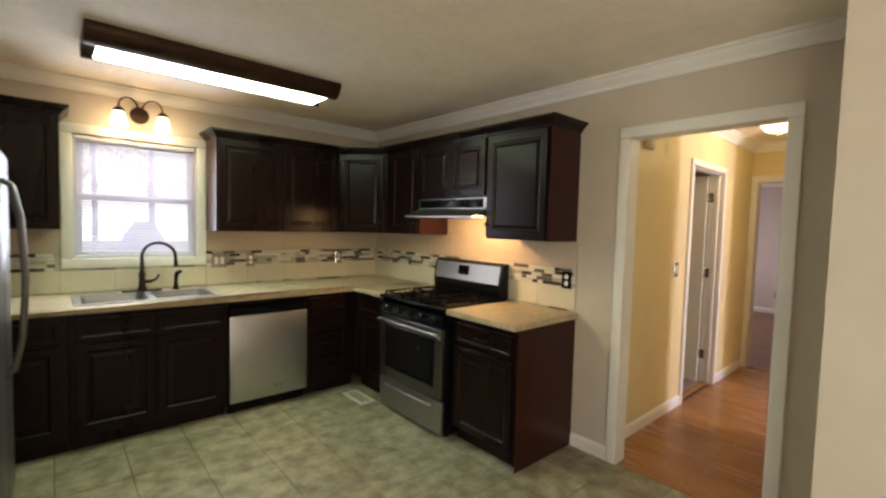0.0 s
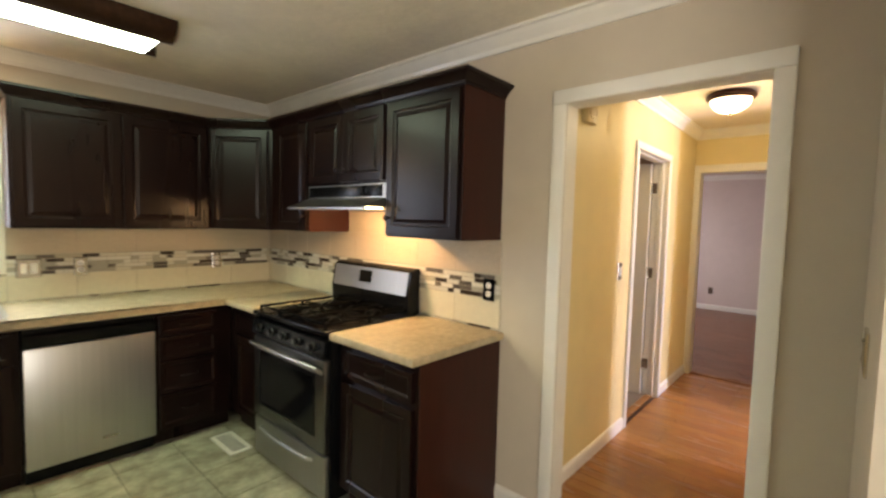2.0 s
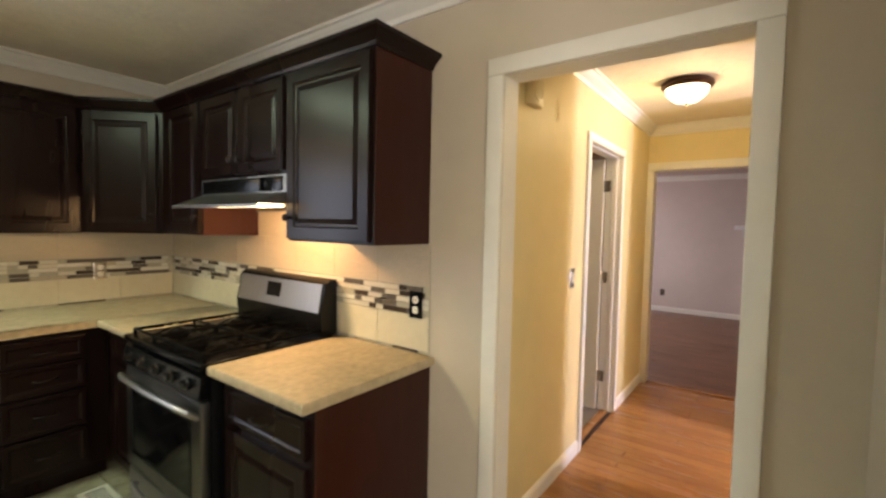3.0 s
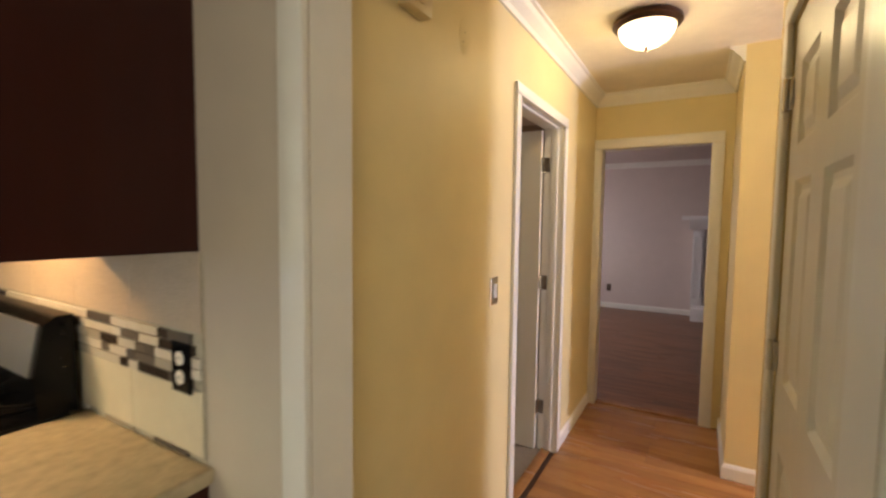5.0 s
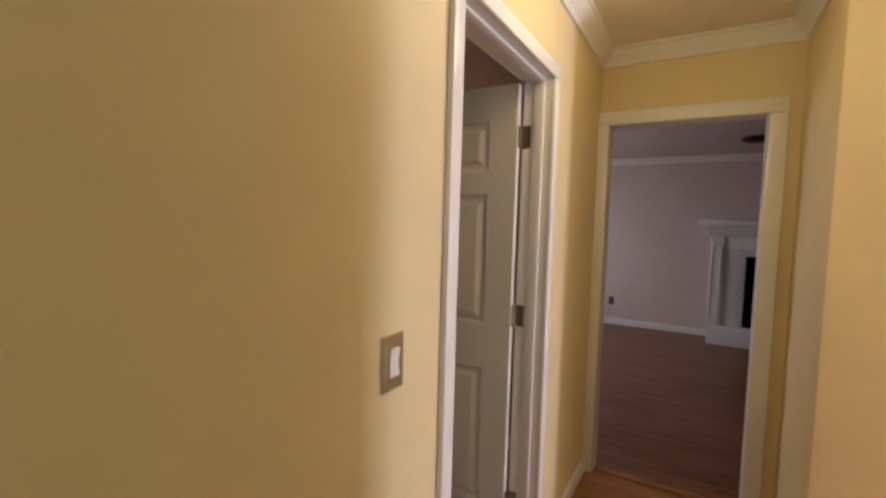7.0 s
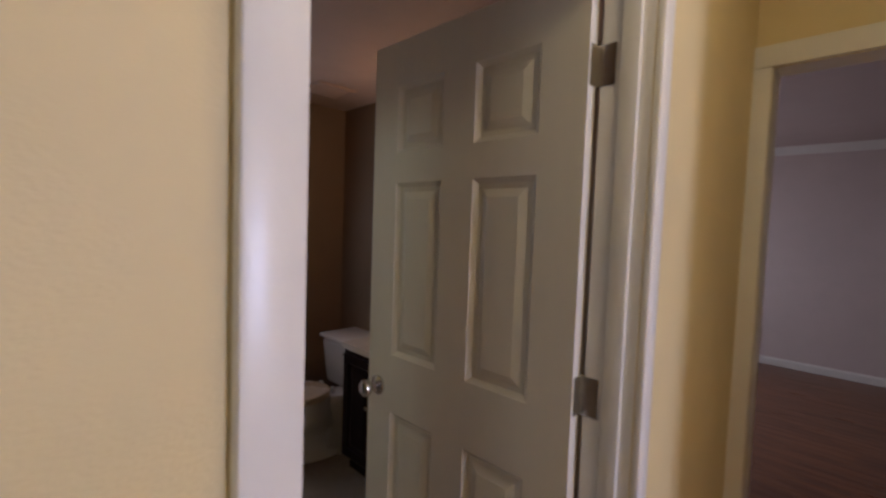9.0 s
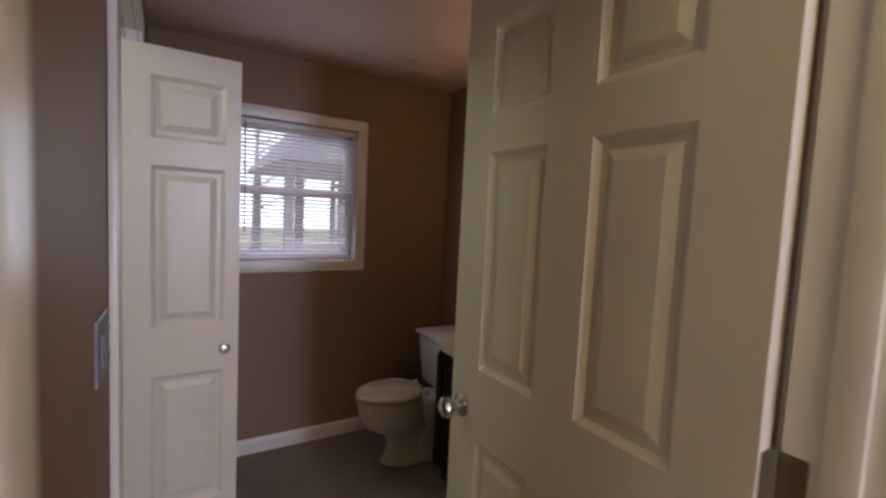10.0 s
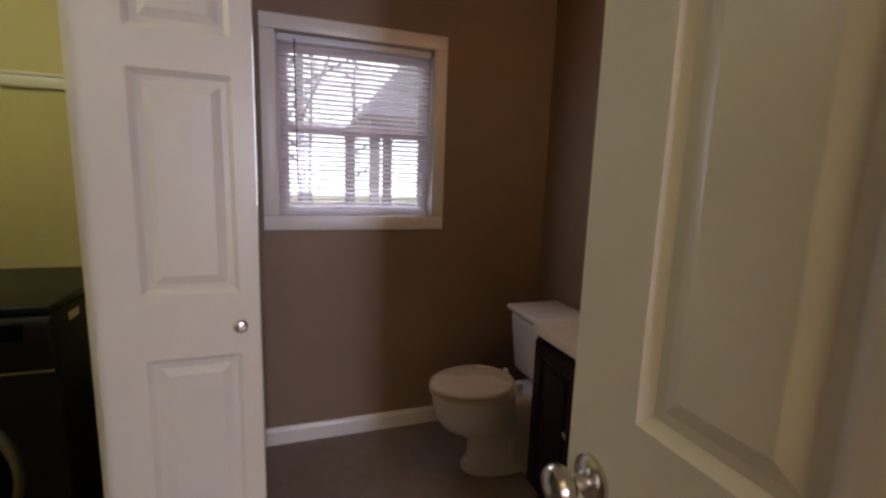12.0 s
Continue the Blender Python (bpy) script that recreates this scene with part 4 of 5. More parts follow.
# dishwasher
dw = thing("dishwasher", pose(2.704, 4.068, 0), "stainless steel dishwasher with a black control strip", "dishwasher")
part("body", boxed(0.002, 0.604, 0.0, 0.58, 0.105, 0.862), M_BLACK, dw)
part("kick_plate", boxed(0.004, 0.602, 0.035, 0.06, 0.004, 0.10), M_BLACK, dw)
dwd = part("door", boxed(0.004, 0.602, -0.030, -0.0005, 0.095, 0.752, bevel=0.006), M_STEEL, dw)
part("control_strip", prism(bmesh.new(), [(-0.0005, 0.757), (-0.026, 0.757), (-0.036, 0.775), (-0.034, 0.82), (-0.0005, 0.83)], "x", 0.004, 0.602), M_BLACK, dw, "glossy black control strip")
part("badge", boxed(0.33, 0.405, -0.0325, -0.0300, 0.170, 0.182), M_NICKEL, dwd, "small metal badge")

# range
rng = thing("gas_range", pose(3.735, 3.557, 0, 0, 0, -90), "black and stainless steel freestanding gas range", "range")
W = 0.766
part("body", boxed(0.001, W - 0.001, 0.0, 0.62, 0.02, 0.885, bevel=0.003), M_BLACK, rng)
for fx in (0.04, W - 0.04):
    for fy in (0.05, 0.56):
        part("foot", cyl(bmesh.new(), (fx, fy, 0), (fx, fy, 0.021), 0.018), M_BLACK, rng)
dr = part("drawer", boxed(0.006, W - 0.006, -0.034, -0.0005, 0.035, 0.265, bevel=0.010), M_STEELD, rng, "stainless storage drawer")
part("handle", sweep(bmesh.new(), [(0.12, -0.034, 0.215), (0.13, -0.062, 0.228), (0.25, -0.076, 0.232), (W / 2, -0.08, 0.233), (W - 0.25, -0.076, 0.232), (W - 0.13, -0.062, 0.228), (W - 0.12, -0.034, 0.215)], 0.010), M_STEEL, dr)
od = part("oven_door", boxed(0.006, W - 0.006, -0.040, -0.0005, 0.280, 0.765, bevel=0.010), M_RANGE, rng, "stainless oven door")
part("window", stepped(bmesh.new(), 0.085, W - 0.085, 0.355, 0.685, -0.0435, 0.003, [(0.02, 0.0), (0.024, 0.0012)]), M_DARKGLASS, od, "dark oven window")
part("handle", sweep(bmesh.new(), [(0.03, -0.038, 0.700), (0.035, -0.070, 0.726), (0.12, -0.088, 0.735), (W / 2, -0.098, 0.738), (W - 0.12, -0.088, 0.735), (W - 0.035, -0.070, 0.726), (W - 0.03, -0.038, 0.700)], 0.0135), M_STEELD, od, "bowed steel bar handle")
cp = part("control_panel", prism(bmesh.new(), [(-0.0005, 0.770), (-0.050, 0.780), (-0.040, 0.862), (-0.0005, 0.885)], "x", 0.003, W - 0.003), M_BLACK, rng, "glossy black knob panel")
for k in range(5):
    kx = 0.10 + k * (W - 0.20) / 4
    bm = lathe(bmesh.new(), [(0.024, 0), (0.024, 0.008), (0.019, 0.012), (0.017, 0.030), (0.004, 0.031)], m=Matrix.Translation((kx, -0.045, 0.822)) @ Matrix.Rotation(radians(83), 4, "X"), seg=20)
    box(bm, kx - 0.0025, kx + 0.0025, -0.078, -0.074, 0.815, 0.842)
    part("knob", bm, M_KNOB, cp, "black burner knob")
top = part("cooktop", boxed(0.0, W, -0.045, 0.60, 0.8855, 0.915, bevel=0.008), M_BLACK, rng, "glossy black cooktop")
for bx, by, br in ((0.19, 0.12, 0.05), (0.19, 0.42, 0.04), (W - 0.19, 0.12, 0.045), (W - 0.19, 0.42, 0.05), (W / 2, 0.27, 0.035)):
    part("burner", lathe(bmesh.new(), [(br, 0.9152), (br, 0.922), (br * 0.8, 0.930), (br * 0.75, 0.936), (0.004, 0.938)], at=(bx, by, 0)), M_IRON, top, "black burner cap")
for g0, g1 in ((0.035, 0.265), (0.270, 0.496), (0.501, 0.731)):
    bm = bmesh.new()
    mid = (g0 + g1) / 2
    for y in (-0.01, 0.265, 0.545):
        box(bm, g0, g1, y - 0.005, y + 0.005, 0.934, 0.946, bevel=0.003, seg=1)
    for x in (g0 + 0.006, g1 - 0.006):
        box(bm, x - 0.005, x + 0.005, -0.01, 0.545, 0.934, 0.945, bevel=0.003, seg=1)
        for y in (-0.01, 0.265, 0.545):
            box(bm, x - 0.007, x + 0.007, y - 0.007, y + 0.007, 0.9152, 0.936, bevel=0.002, seg=1)
    for cy in (0.12, 0.42):
        for dx, dy in ((-1, 0), (1, 0), (-0.9, 1), (0.9, 1), (-0.9, -1), (0.9, -1)):
            cyl(bm, (mid + dx * 0.106, cy + dy * 0.128, 0.940), (mid + dx * 0.034, cy + dy * 0.034, 0.948), 0.0065, 0.0045, seg=6)
    part("grate", bm, M_IRON, top, "black cast iron grate")
bg = part("backguard", prism(bmesh.new(), [(0.530, 0.9155), (0.520, 1.02), (0.545, 1.165), (0.575, 1.190), (0.615, 1.190), (0.618, 0.9155)], "x", 0.0, W), M_BLACK, rng, "black backguard")
bgp = part("control_face", prism(bmesh.new(), [(0.516, 1.030), (0.5415, 1.168), (0.546, 1.168), (0.522, 1.030)], "x", 0.02, W - 0.02), M_STEELD, bg, "stainless control face")
part("display", prism(bmesh.new(), [(0.521, 1.075), (0.5335, 1.148), (0.5375, 1.148), (0.525, 1.075)], "x", 0.30, 0.42), M_DARKGLASS, bgp, "black clock display")

# hood
hood = thing("range_hood", pose(3.90, 3.532, 0, 0, 0, -90), "stainless steel range hood with a black vent strip, lit below", "range hood")
HW = 0.768
part("canopy", prism(bmesh.new(), [(0.0, 1.528), (0.0, 1.540), (0.150, 1.600), (0.150, 1.678), (0.477, 1.678), (0.477, 1.528), (0.465, 1.528), (0.465, 1.545), (0.012, 1.545), (0.012, 1.528)], "x", 0.0, HW), M_STEELD, hood)
part("vent_strip", boxed(0.012, HW - 0.212, 0.1475, 0.1500, 1.606, 1.672, bevel=0.001), M_BLACK, hood, "black slotted vent strip")
sw = part("switch_panel", boxed(HW - 0.208, HW - 0.03, 0.1475, 0.1500, 1.606, 1.672, bevel=0.001), M_BLACK, hood, "black switch panel")
for sx in (HW - 0.17, HW - 0.10):
    part("rocker", boxed(sx - 0.014, sx + 0.014, 0.1440, 0.1476, 1.628, 1.650, bevel=0.001), M_BLACK, sw)
part("lamp_lens", boxed(HW - 0.60, HW - 0.04, 0.06, 0.16, 1.536, 1.544, bevel=0.002), M_HOODLAMP, hood, "glowing warm lamp lens")

# refrigerator
fr = thing("refrigerator", pose(0.80, 2.95, 0), "stainless steel side-by-side refrigerator with bowed handles", "refrigerator")
part("body", boxed(0, 0.70, 0, 0.90, 0.02, 1.75, bevel=0.006), M_GRAPHITE, fr)
part("kick_grille", boxed(0.62, 0.69, 0.01, 0.89, 0.0, 0.045), M_BLACK, fr)
for y0, y1, hy in ((0.004, 0.448, 0.41), (0.453, 0.896, 0.49)):
    d = part("door", boxed(0.702, 0.768, y0, y1, 0.05, 1.76, bevel=0.012), M_FRIDGE, fr)
    part("handle", sweep(bmesh.new(), [(0.768, hy, 0.74), (0.80, hy, 0.76), (0.828, hy, 0.90), (0.842, hy, 1.18), (0.828, hy, 1.46), (0.80, hy, 1.60), (0.768, hy, 1.62)], 0.013), M_FRIDGE, d, "bowed steel handle")

# lamps of the kitchen
fl = thing("fluorescent_fixture", pose(1.866, 3.425, 0), "long fluorescent ceiling fixture with a dark bronze frame, lit", "ceiling light")
FW, FL = 0.435, 1.388
outl = [(0.0, 2.4295), (0.0, 2.405), (0.012, 2.375), (0.040, 2.348), (0.075, 2.334), (0.090, 2.334), (0.090, 2.4295)]
part("side_rail", prism(bmesh.new(), outl, "x", 0.0, FL), M_BRONZE, fl)
part("side_rail", prism(bmesh.new(), [(FW - u, v) for u, v in outl], "x", 0.0, FL), M_BRONZE, fl)
endl = [(0.0, 2.4295), (0.0, 2.405), (0.012, 2.375), (0.034, 2.350), (0.055, 2.340), (0.055, 2.4295)]
part("end_cap", prism(bmesh.new(), endl, "y", 0.0905, FW - 0.0905), M_BRONZE, fl)
part("end_cap", prism(bmesh.new(), [(FL - u, v) for u, v in endl], "y", 0.0905, FW - 0.0905), M_BRONZE, fl)
part("diffuser", boxed(0.056, FL - 0.056, 0.0908, FW - 0.0908, 2.336, 2.350, bevel=0.005), M_DIFFUSER, fl, "glowing white diffuser")

sc = thing("wall_sconce", pose(2.245, WY, 2.235), "two-arm bronze wall sconce with lit glass shades", "wall lamp")
part("back_plate", lathe(bmesh.new(), [(0.062, 0), (0.062, 0.008), (0.050, 0.020), (0.030, 0.028), (0.006, 0.032)], m=Matrix.Rotation(radians(90), 4, "X")), M_BRONZE, sc)
for s in (-1, 1):
    pts = [(s * 0.012, -0.025, 0.02)] + [(s * (0.075 - 0.060 * math.cos(radians(a))), -0.03 - 0.06 * a / 180, 0.045 + 0.065 * math.sin(radians(a))) for a in range(0, 181, 20)] + [(s * 0.136, -0.10, 0.02)]
    arm = part("arm", sweep(bmesh.new(), pts, 0.006, 10), M_BRONZE, sc)
    part("socket_cup", lathe(bmesh.new(), [(0.008, 0.035), (0.020, 0.030), (0.034, 0.012), (0.036, 0.0), (0.030, -0.002)], at=(s * 0.136, -0.10, -0.005)), M_BRONZE, arm)
    sh = part("shade", lathe(bmesh.new(), [(0.030, 0.0), (0.036, -0.02), (0.046, -0.05), (0.055, -0.085), (0.058, -0.10), (0.004, -0.10)], at=(s * 0.136, -0.10, -0.006)), M_SHADE, arm, "glowing frosted glass bell shade")
    sh.visible_shadow = False

# plates, outlets, vents
def outlet(name, m, plate, insert, label, kind="outlet", w=0.072, h=0.116):
    """A wall plate in local x (across) and z (up), facing -y."""
    t = thing(name, m, label, "wall plate")
    part("plate", stepped(bmesh.new(), -w / 2, w / 2, -h / 2, h / 2, -0.005, 0.005, [(0.004, -0.002)]), plate, t, smooth=None)
    if kind == "outlet":
        for z in (-0.022, 0.022):
            o = part("socket", lathe(bmesh.new(), [(0.0165, 0), (0.0165, 0.002), (0.014, 0.003)], m=Matrix.Translation((0, -0.0072, z)) @ Matrix.Rotation(radians(90), 4, "X"), seg=20), insert, t)
            for x in (-0.006, 0.006):
                part("slot", boxed(x - 0.001, x + 0.001, -0.0108, -0.0101, z - 0.004, z + 0.005), M_BLACK, o)
    else:
        for x in ([0] if w < 0.1 else [-0.023, 0.023]):
            part("rocker", prism(bmesh.new(), [(-0.0072, -0.030), (-0.012, -0.028), (-0.0085, 0.0), (-0.0125, 0.028), (-0.0072, 0.030)], "x", x - 0.015, x + 0.015), insert, t)
    return t


ONE = lambda y, z: pose(EX - 0.011, y, z, 0, 0, -90)
outlet("outlet", ONE(2.292, 1.122), M_BLACK, M_PLASTIC_W, "black outlet plate with white sockets on the tile")
for x, k in ((2.80, "switch"), (3.055, "outlet"), (3.92, "outlet")):
    outlet("outlet" if k == "outlet" else "light_switch", pose(x, WY - 0.011, 1.118), M_NICKEL, M_PLASTIC_W, "brushed metal wall plate on the tiled splashback", k, w=0.116 if x < 2.9 else 0.072)
outlet("light_switch", pose(5.515, HN, 1.168), M_NICKEL, M_PLASTIC_W, "brushed metal switch plate with white rocker", "switch")
outlet("light_switch", pose(4.07, 0.852, 1.16, 0, 0, 180), M_NICKEL, M_NICKEL, "brushed metal switch plate on the stub wall", "switch", w=0.116)
outlet("light_switch", pose(5.705, 2.86, 1.155, 0, 0, 90), M_PLATE, M_PLATE, "dull grey switch plate beside the laundry opening", "switch", w=0.112, h=0.116)
outlet("outlet", pose(11.75, 2.61, 0.345, 0, 0, -90), M_PLASTIC_BROWN, M_PLASTIC_BROWN, "dark outlet plate on the living room wall")
fv = thing("floor_register", pose(3.66, 3.80, 0.0), "white metal floor register with louvres", "vent")
part("frame", stepped(bmesh.new(), -0.07, 0.07, -0.155, 0.155, -0.006, 0.006, [(0.006, -0.002), (0.024, -0.002), (0.026, 0.002)]), M_PLASTIC_W, fv, smooth=None).matrix_basis = pose(0, 0, 0, -90)
for k in range(11):
    part("louvre", boxed(-0.042, 0.042, -0.125 + k * 0.024, -0.117 + k * 0.024, 0.0045, 0.007), M_NICKEL, fv)


# hall things
hl = thing("hall_ceiling_light", pose(6.17, 1.55, CEIL), "bronze-rimmed flush ceiling light with a lit glass dome", "ceiling light")
part("pan", lathe(bmesh.new(), [(0.140, -0.0005), (0.152, -0.012), (0.155, -0.030), (0.143, -0.045), (0.130, -0.050), (0.125, -0.030)], seg=40), M_BRONZE, hl)
dome = part("dome", lathe(bmesh.new(), [(0.127, -0.048), (0.120, -0.075), (0.100, -0.102), (0.070, -0.122), (0.030, -0.132), (0.004, -0.133)], seg=40), M_DOME, hl, "glowing frosted glass dome")
dome.visible_shadow = False
part("finial", lathe(bmesh.new(), [(0.004, -0.131), (0.011, -0.134), (0.008, -0.142), (0.011, -0.150), (0.003, -0.158)], seg=16), M_BRONZE, hl)
ch = thing("door_chime", pose(4.885, HN, 2.115), "cream plastic door chime box with a round grille", "chime")
part("box", boxed(-0.065, 0.065, -0.042, 0, -0.07, 0.07, bevel=0.012), M_PLASTIC_CREAM, ch)
part("grille", lathe(bmesh.new(), [(0.048, 0), (0.048, 0.004), (0.036, 0.006), (0.034, 0.003), (0.022, 0.003), (0.020, 0.006), (0.003, 0.006)], m=Matrix.Translation((0, -0.042, 0)) @ Matrix.Rotation(radians(90), 4, "X")), M_PLASTIC_CREAM, ch)
pt = thing("wall_patch", pose(5.22, HN, 2.10), "pale filler patch with two screw holes on the yellow wall", "wall repair")
bm = bmesh.new()
vs = [bm.verts.new((0.035 * (1 + 0.25 * noise.noise((k, 1, 0))) * math.cos(k * 0.3927), -0.0012, 0.06 * (1 + 0.3 * noise.noise((k, 7, 0))) * math.sin(k * 0.3927))) for k in range(16)]
bm.faces.new(vs)
g = bmesh.ops.extrude_face_region(bm, geom=list(bm.faces))
bmesh.ops.translate(bm, vec=(0, 0.0011, 0), verts=[v for v in g["geom"] if isinstance(v, bmesh.types.BMVert)])
part("filler", bm, mat("pale_filler", (0.74, 0.62, 0.34), 0.8, vary=0.05), pt)
for k in (-1, 1):
    part("screw_hole", lathe(bmesh.new(), [(0.003, 0), (0.003, 0.0006), (0.001, 0.0006)], m=Matrix.Translation((0.006 * k, -0.0012, 0.018 * k)) @ Matrix.Rotation(radians(90), 4, "X"), seg=8), M_PLASTIC_BROWN, pt)
for nm, a in (("threshold_kitchen", (4.395, 4.445, 1.107, 1.879)), ("threshold_living", (7.475, 7.535, 1.246, 1.974)), ("threshold_bath", (5.767, 6.534, 2.055, 2.115))):
    solid(nm, boxed(a[0], a[1], a[2], a[3], -0.002, 0.009, bevel=0.005), M_WOOD, "orange-brown oak threshold strip", "threshold", kind="structure")

# bathroom
toilet = thing("toilet", pose(7.428, 4.115, 0, 0, 0, -90), "white two-piece toilet with closed lid", "toilet")


def oval(bm, rings, seg=28):
    """Skin over ovals given as (centre y, half width, half length back, half length front, z)."""
    prev = None
    for cy, hw, lb, lf, z in rings:
        ring = [bm.verts.new((hw * math.cos(a), cy + (lb if math.sin(a) > 0 else lf) * math.sin(a), z)) for a in [2 * math.pi * k / seg for k in range(seg)]]
        if prev:
            for k in range(seg):
                bm.faces.new((prev[k], prev[(k + 1) % seg], ring[(k + 1) % seg], ring[k]))
        else:
            bm.faces.new(ring[::-1])
        prev = ring
    bm.faces.new(prev)
    return bm


part("bowl", oval(bmesh.new(), [(-0.40, 0.102, 0.24, 0.20, 0.0), (-0.40, 0.102, 0.24, 0.20, 0.025), (-0.40, 0.084, 0.22, 0.175, 0.06), (-0.42, 0.080, 0.20, 0.155, 0.14), (-0.44, 0.094, 0.20, 0.185, 0.185), (-0.50, 0.130, 0.19, 0.200, 0.225),
                                (-0.53, 0.152, 0.18, 0.208, 0.285), (-0.535, 0.156, 0.17, 0.212, 0.37), (-0.535, 0.156, 0.17, 0.212, 0.385)]), M_PORCELAIN, toilet, smooth=60)
part("base_back", boxed(-0.095, 0.095, -0.42, -0.03, 0.0, 0.36, bevel=0.04, seg=4), M_PORCELAIN, toilet)
part("seat", oval(bmesh.new(), [(-0.54, 0.158, 0.165, 0.214, 0.3865), (-0.54, 0.164, 0.17, 0.22, 0.392), (-0.54, 0.162, 0.17, 0.218, 0.402), (-0.54, 0.156, 0.165, 0.212, 0.405)]), M_SEAT, toilet, smooth=60)
part("lid", oval(bmesh.new(), [(-0.54, 0.156, 0.165, 0.212, 0.4075), (-0.54, 0.164, 0.17, 0.22, 0.412), (-0.54, 0.161, 0.168, 0.217, 0.424), (-0.54, 0.145, 0.15, 0.195, 0.431), (-0.54, 0.05, 0.06, 0.08, 0.434)]), M_SEAT, toilet, smooth=60)
tank = bmesh.new()
r = bmesh.ops.create_cube(tank, size=1.0, matrix=Matrix.Translation((0, -0.155, 0.52)) @ Matrix.Diagonal((0.42, 0.265, 0.30, 1)))
for v in tank.verts:
    if v.co.z < 0.5:
        v.co.x *= 0.88
        v.co.y = -0.155 + (v.co.y + 0.155) * 0.82
bmesh.ops.bevel(tank, geom=list(tank.edges), offset=0.028, segments=4, profile=0.5, affect="EDGES")
tk = part("tank", tank, M_PORCELAIN, toilet)
part("tank_lid", boxed(-0.222, 0.222, -0.300, -0.008, 0.6705, 0.700, bevel=0.012, seg=3), M_PORCELAIN, toilet)
part("flush_lever", sweep(bmesh.new(), [(0.16, -0.288, 0.63), (0.16, -0.305, 0.63), (0.13, -0.310, 0.628), (0.095, -0.310, 0.624)], 0.006), M_NICKEL, tk)
for s in (-1, 1):
    part("floor_bolt_cap", lathe(bmesh.new(), [(0.013, 0.0), (0.013, 0.012), (0.008, 0.02), (0.002, 0.022)], at=(s * 0.108, -0.33, 0.0)), M_PORCELAIN, toilet)
    part("seat_hinge", boxed(s * 0.07 - 0.015, s * 0.07 + 0.015, -0.375, -0.352, 0.385, 0.425, bevel=0.006), M_PORCELAIN, toilet)

vn = thing("vanity", pose(7.014, 3.848, 0, 0, 0, -90), "near-black bathroom vanity cabinet with small metal knobs", "vanity")
part("body", boxed(0, 0.61, 0.0, 0.41, 0.09, 0.725, bevel=0.003), M_ESPRESSO, vn)
part("plinth", boxed(0.003, 0.607, 0.05, 0.41, 0.0, 0.0895), M_ESPRESSO, vn)
for a, b, kx in ((0.02, 0.30, 0.275), (0.31, 0.59, 0.335)):
    d = part("door", stepped(bmesh.new(), a, b, 0.115, 0.70, -0.019, 0.0185, DOORCUT), M_ESPRESSO, vn, smooth=None)
    bm = lathe(bmesh.new(), [(0.005, 0), (0.005, 0.012), (0.012, 0.017), (0.014, 0.024), (0.003, 0.029)], m=Matrix.Translation((kx, -0.02, 0.46)) @ Matrix.Rotation(radians(90), 4, "X"), seg=16)
    part("knob", bm, M_NICKEL, d, "small satin nickel knob")
tp = bmesh.new()
prev = None
inner = []
for z, r in ((0.757, 1.0), (0.745, 0.9), (0.68, 0.7), (0.655, 0.3)):
    inner.append([tp.verts.new((0.305 + 0.20 * r * math.cos(2 * math.pi * k / 32), 0.20 + 0.14 * r * math.sin(2 * math.pi * k / 32), z)) for k in range(32)])
for a, b in zip(inner, inner[1:]):
    for k in range(32):
        tp.faces.new((a[k], a[(k + 1) % 32], b[(k + 1) % 32], b[k]))
tp.faces.new(inner[-1])
rimv = []
for k in range(32):
    a = 2 * math.pi * k / 32
    c, s_ = math.cos(a), math.sin(a)
    q = min(0.315 / max(abs(c), 1e-6), 0.215 / max(abs(s_), 1e-6))
    rimv.append(tp.verts.new((0.305 + q * c, 0.197 + q * s_, 0.757)))
low = [tp.verts.new((v.co.x, v.co.y, 0.7255)) for v in rimv]
for k in range(32):
    tp.faces.new((inner[0][k], inner[0][(k + 1) % 32], rimv[(k + 1) % 32], rimv[k]))
    tp.faces.new((rimv[k], rimv[(k + 1) % 32], low[(k + 1) % 32], low[k]))
part("basin_top", tp, M_MARBLE, vn, "cream cultured marble top", smooth=30)
part("backsplash", boxed(-0.01, 0.62, 0.392, 0.412, 0.7575, 0.84, bevel=0.006), M_MARBLE, vn)
vl = thing("vanity_light", pose(7.43, 3.45, 1.98, 0, 0, -90), "bronze bar light with warm lit shades over the vanity", "wall lamp")
part("bar", boxed(-0.25, 0.25, -0.03, 0, -0.03, 0.03, bevel=0.008), M_BRONZE, vl)
for x in (-0.17, 0.17):
    s_ = part("shade", lathe(bmesh.new(), [(0.028, 0.0), (0.04, -0.04), (0.05, -0.09), (0.004, -0.09)], at=(x, -0.09, -0.02)), M_SHADE, vl)
    s_.visible_shadow = False
    part("arm", sweep(bmesh.new(), [(x, -0.03, 0.0), (x, -0.09, 0.01), (x, -0.09, -0.022)], 0.008, 8), M_BRONZE, vl)
bv = thing("ceiling_vent", pose(7.06, 4.17, 2.26), "pale ceiling exhaust grille", "vent")
part("frame", stepped(bmesh.new(), -0.13, 0.13, -0.12, 0.12, -0.012, 0.012, [(0.008, -0.003), (0.022, -0.003), (0.024, 0.004)]), M_BATHCEIL, bv, smooth=None).matrix_basis = pose(0, 0, 0, 90)
for k in range(9):
    part("slat", boxed(-0.105, 0.105, -0.094 + k * 0.0225, -0.082 + k * 0.0225, -0.014, -0.009), M_BATHCEIL, bv)
hook = thing("wall_hook", pose(6.872, 4.54, 1.985), "small brass screw hook beside the window", "hook")
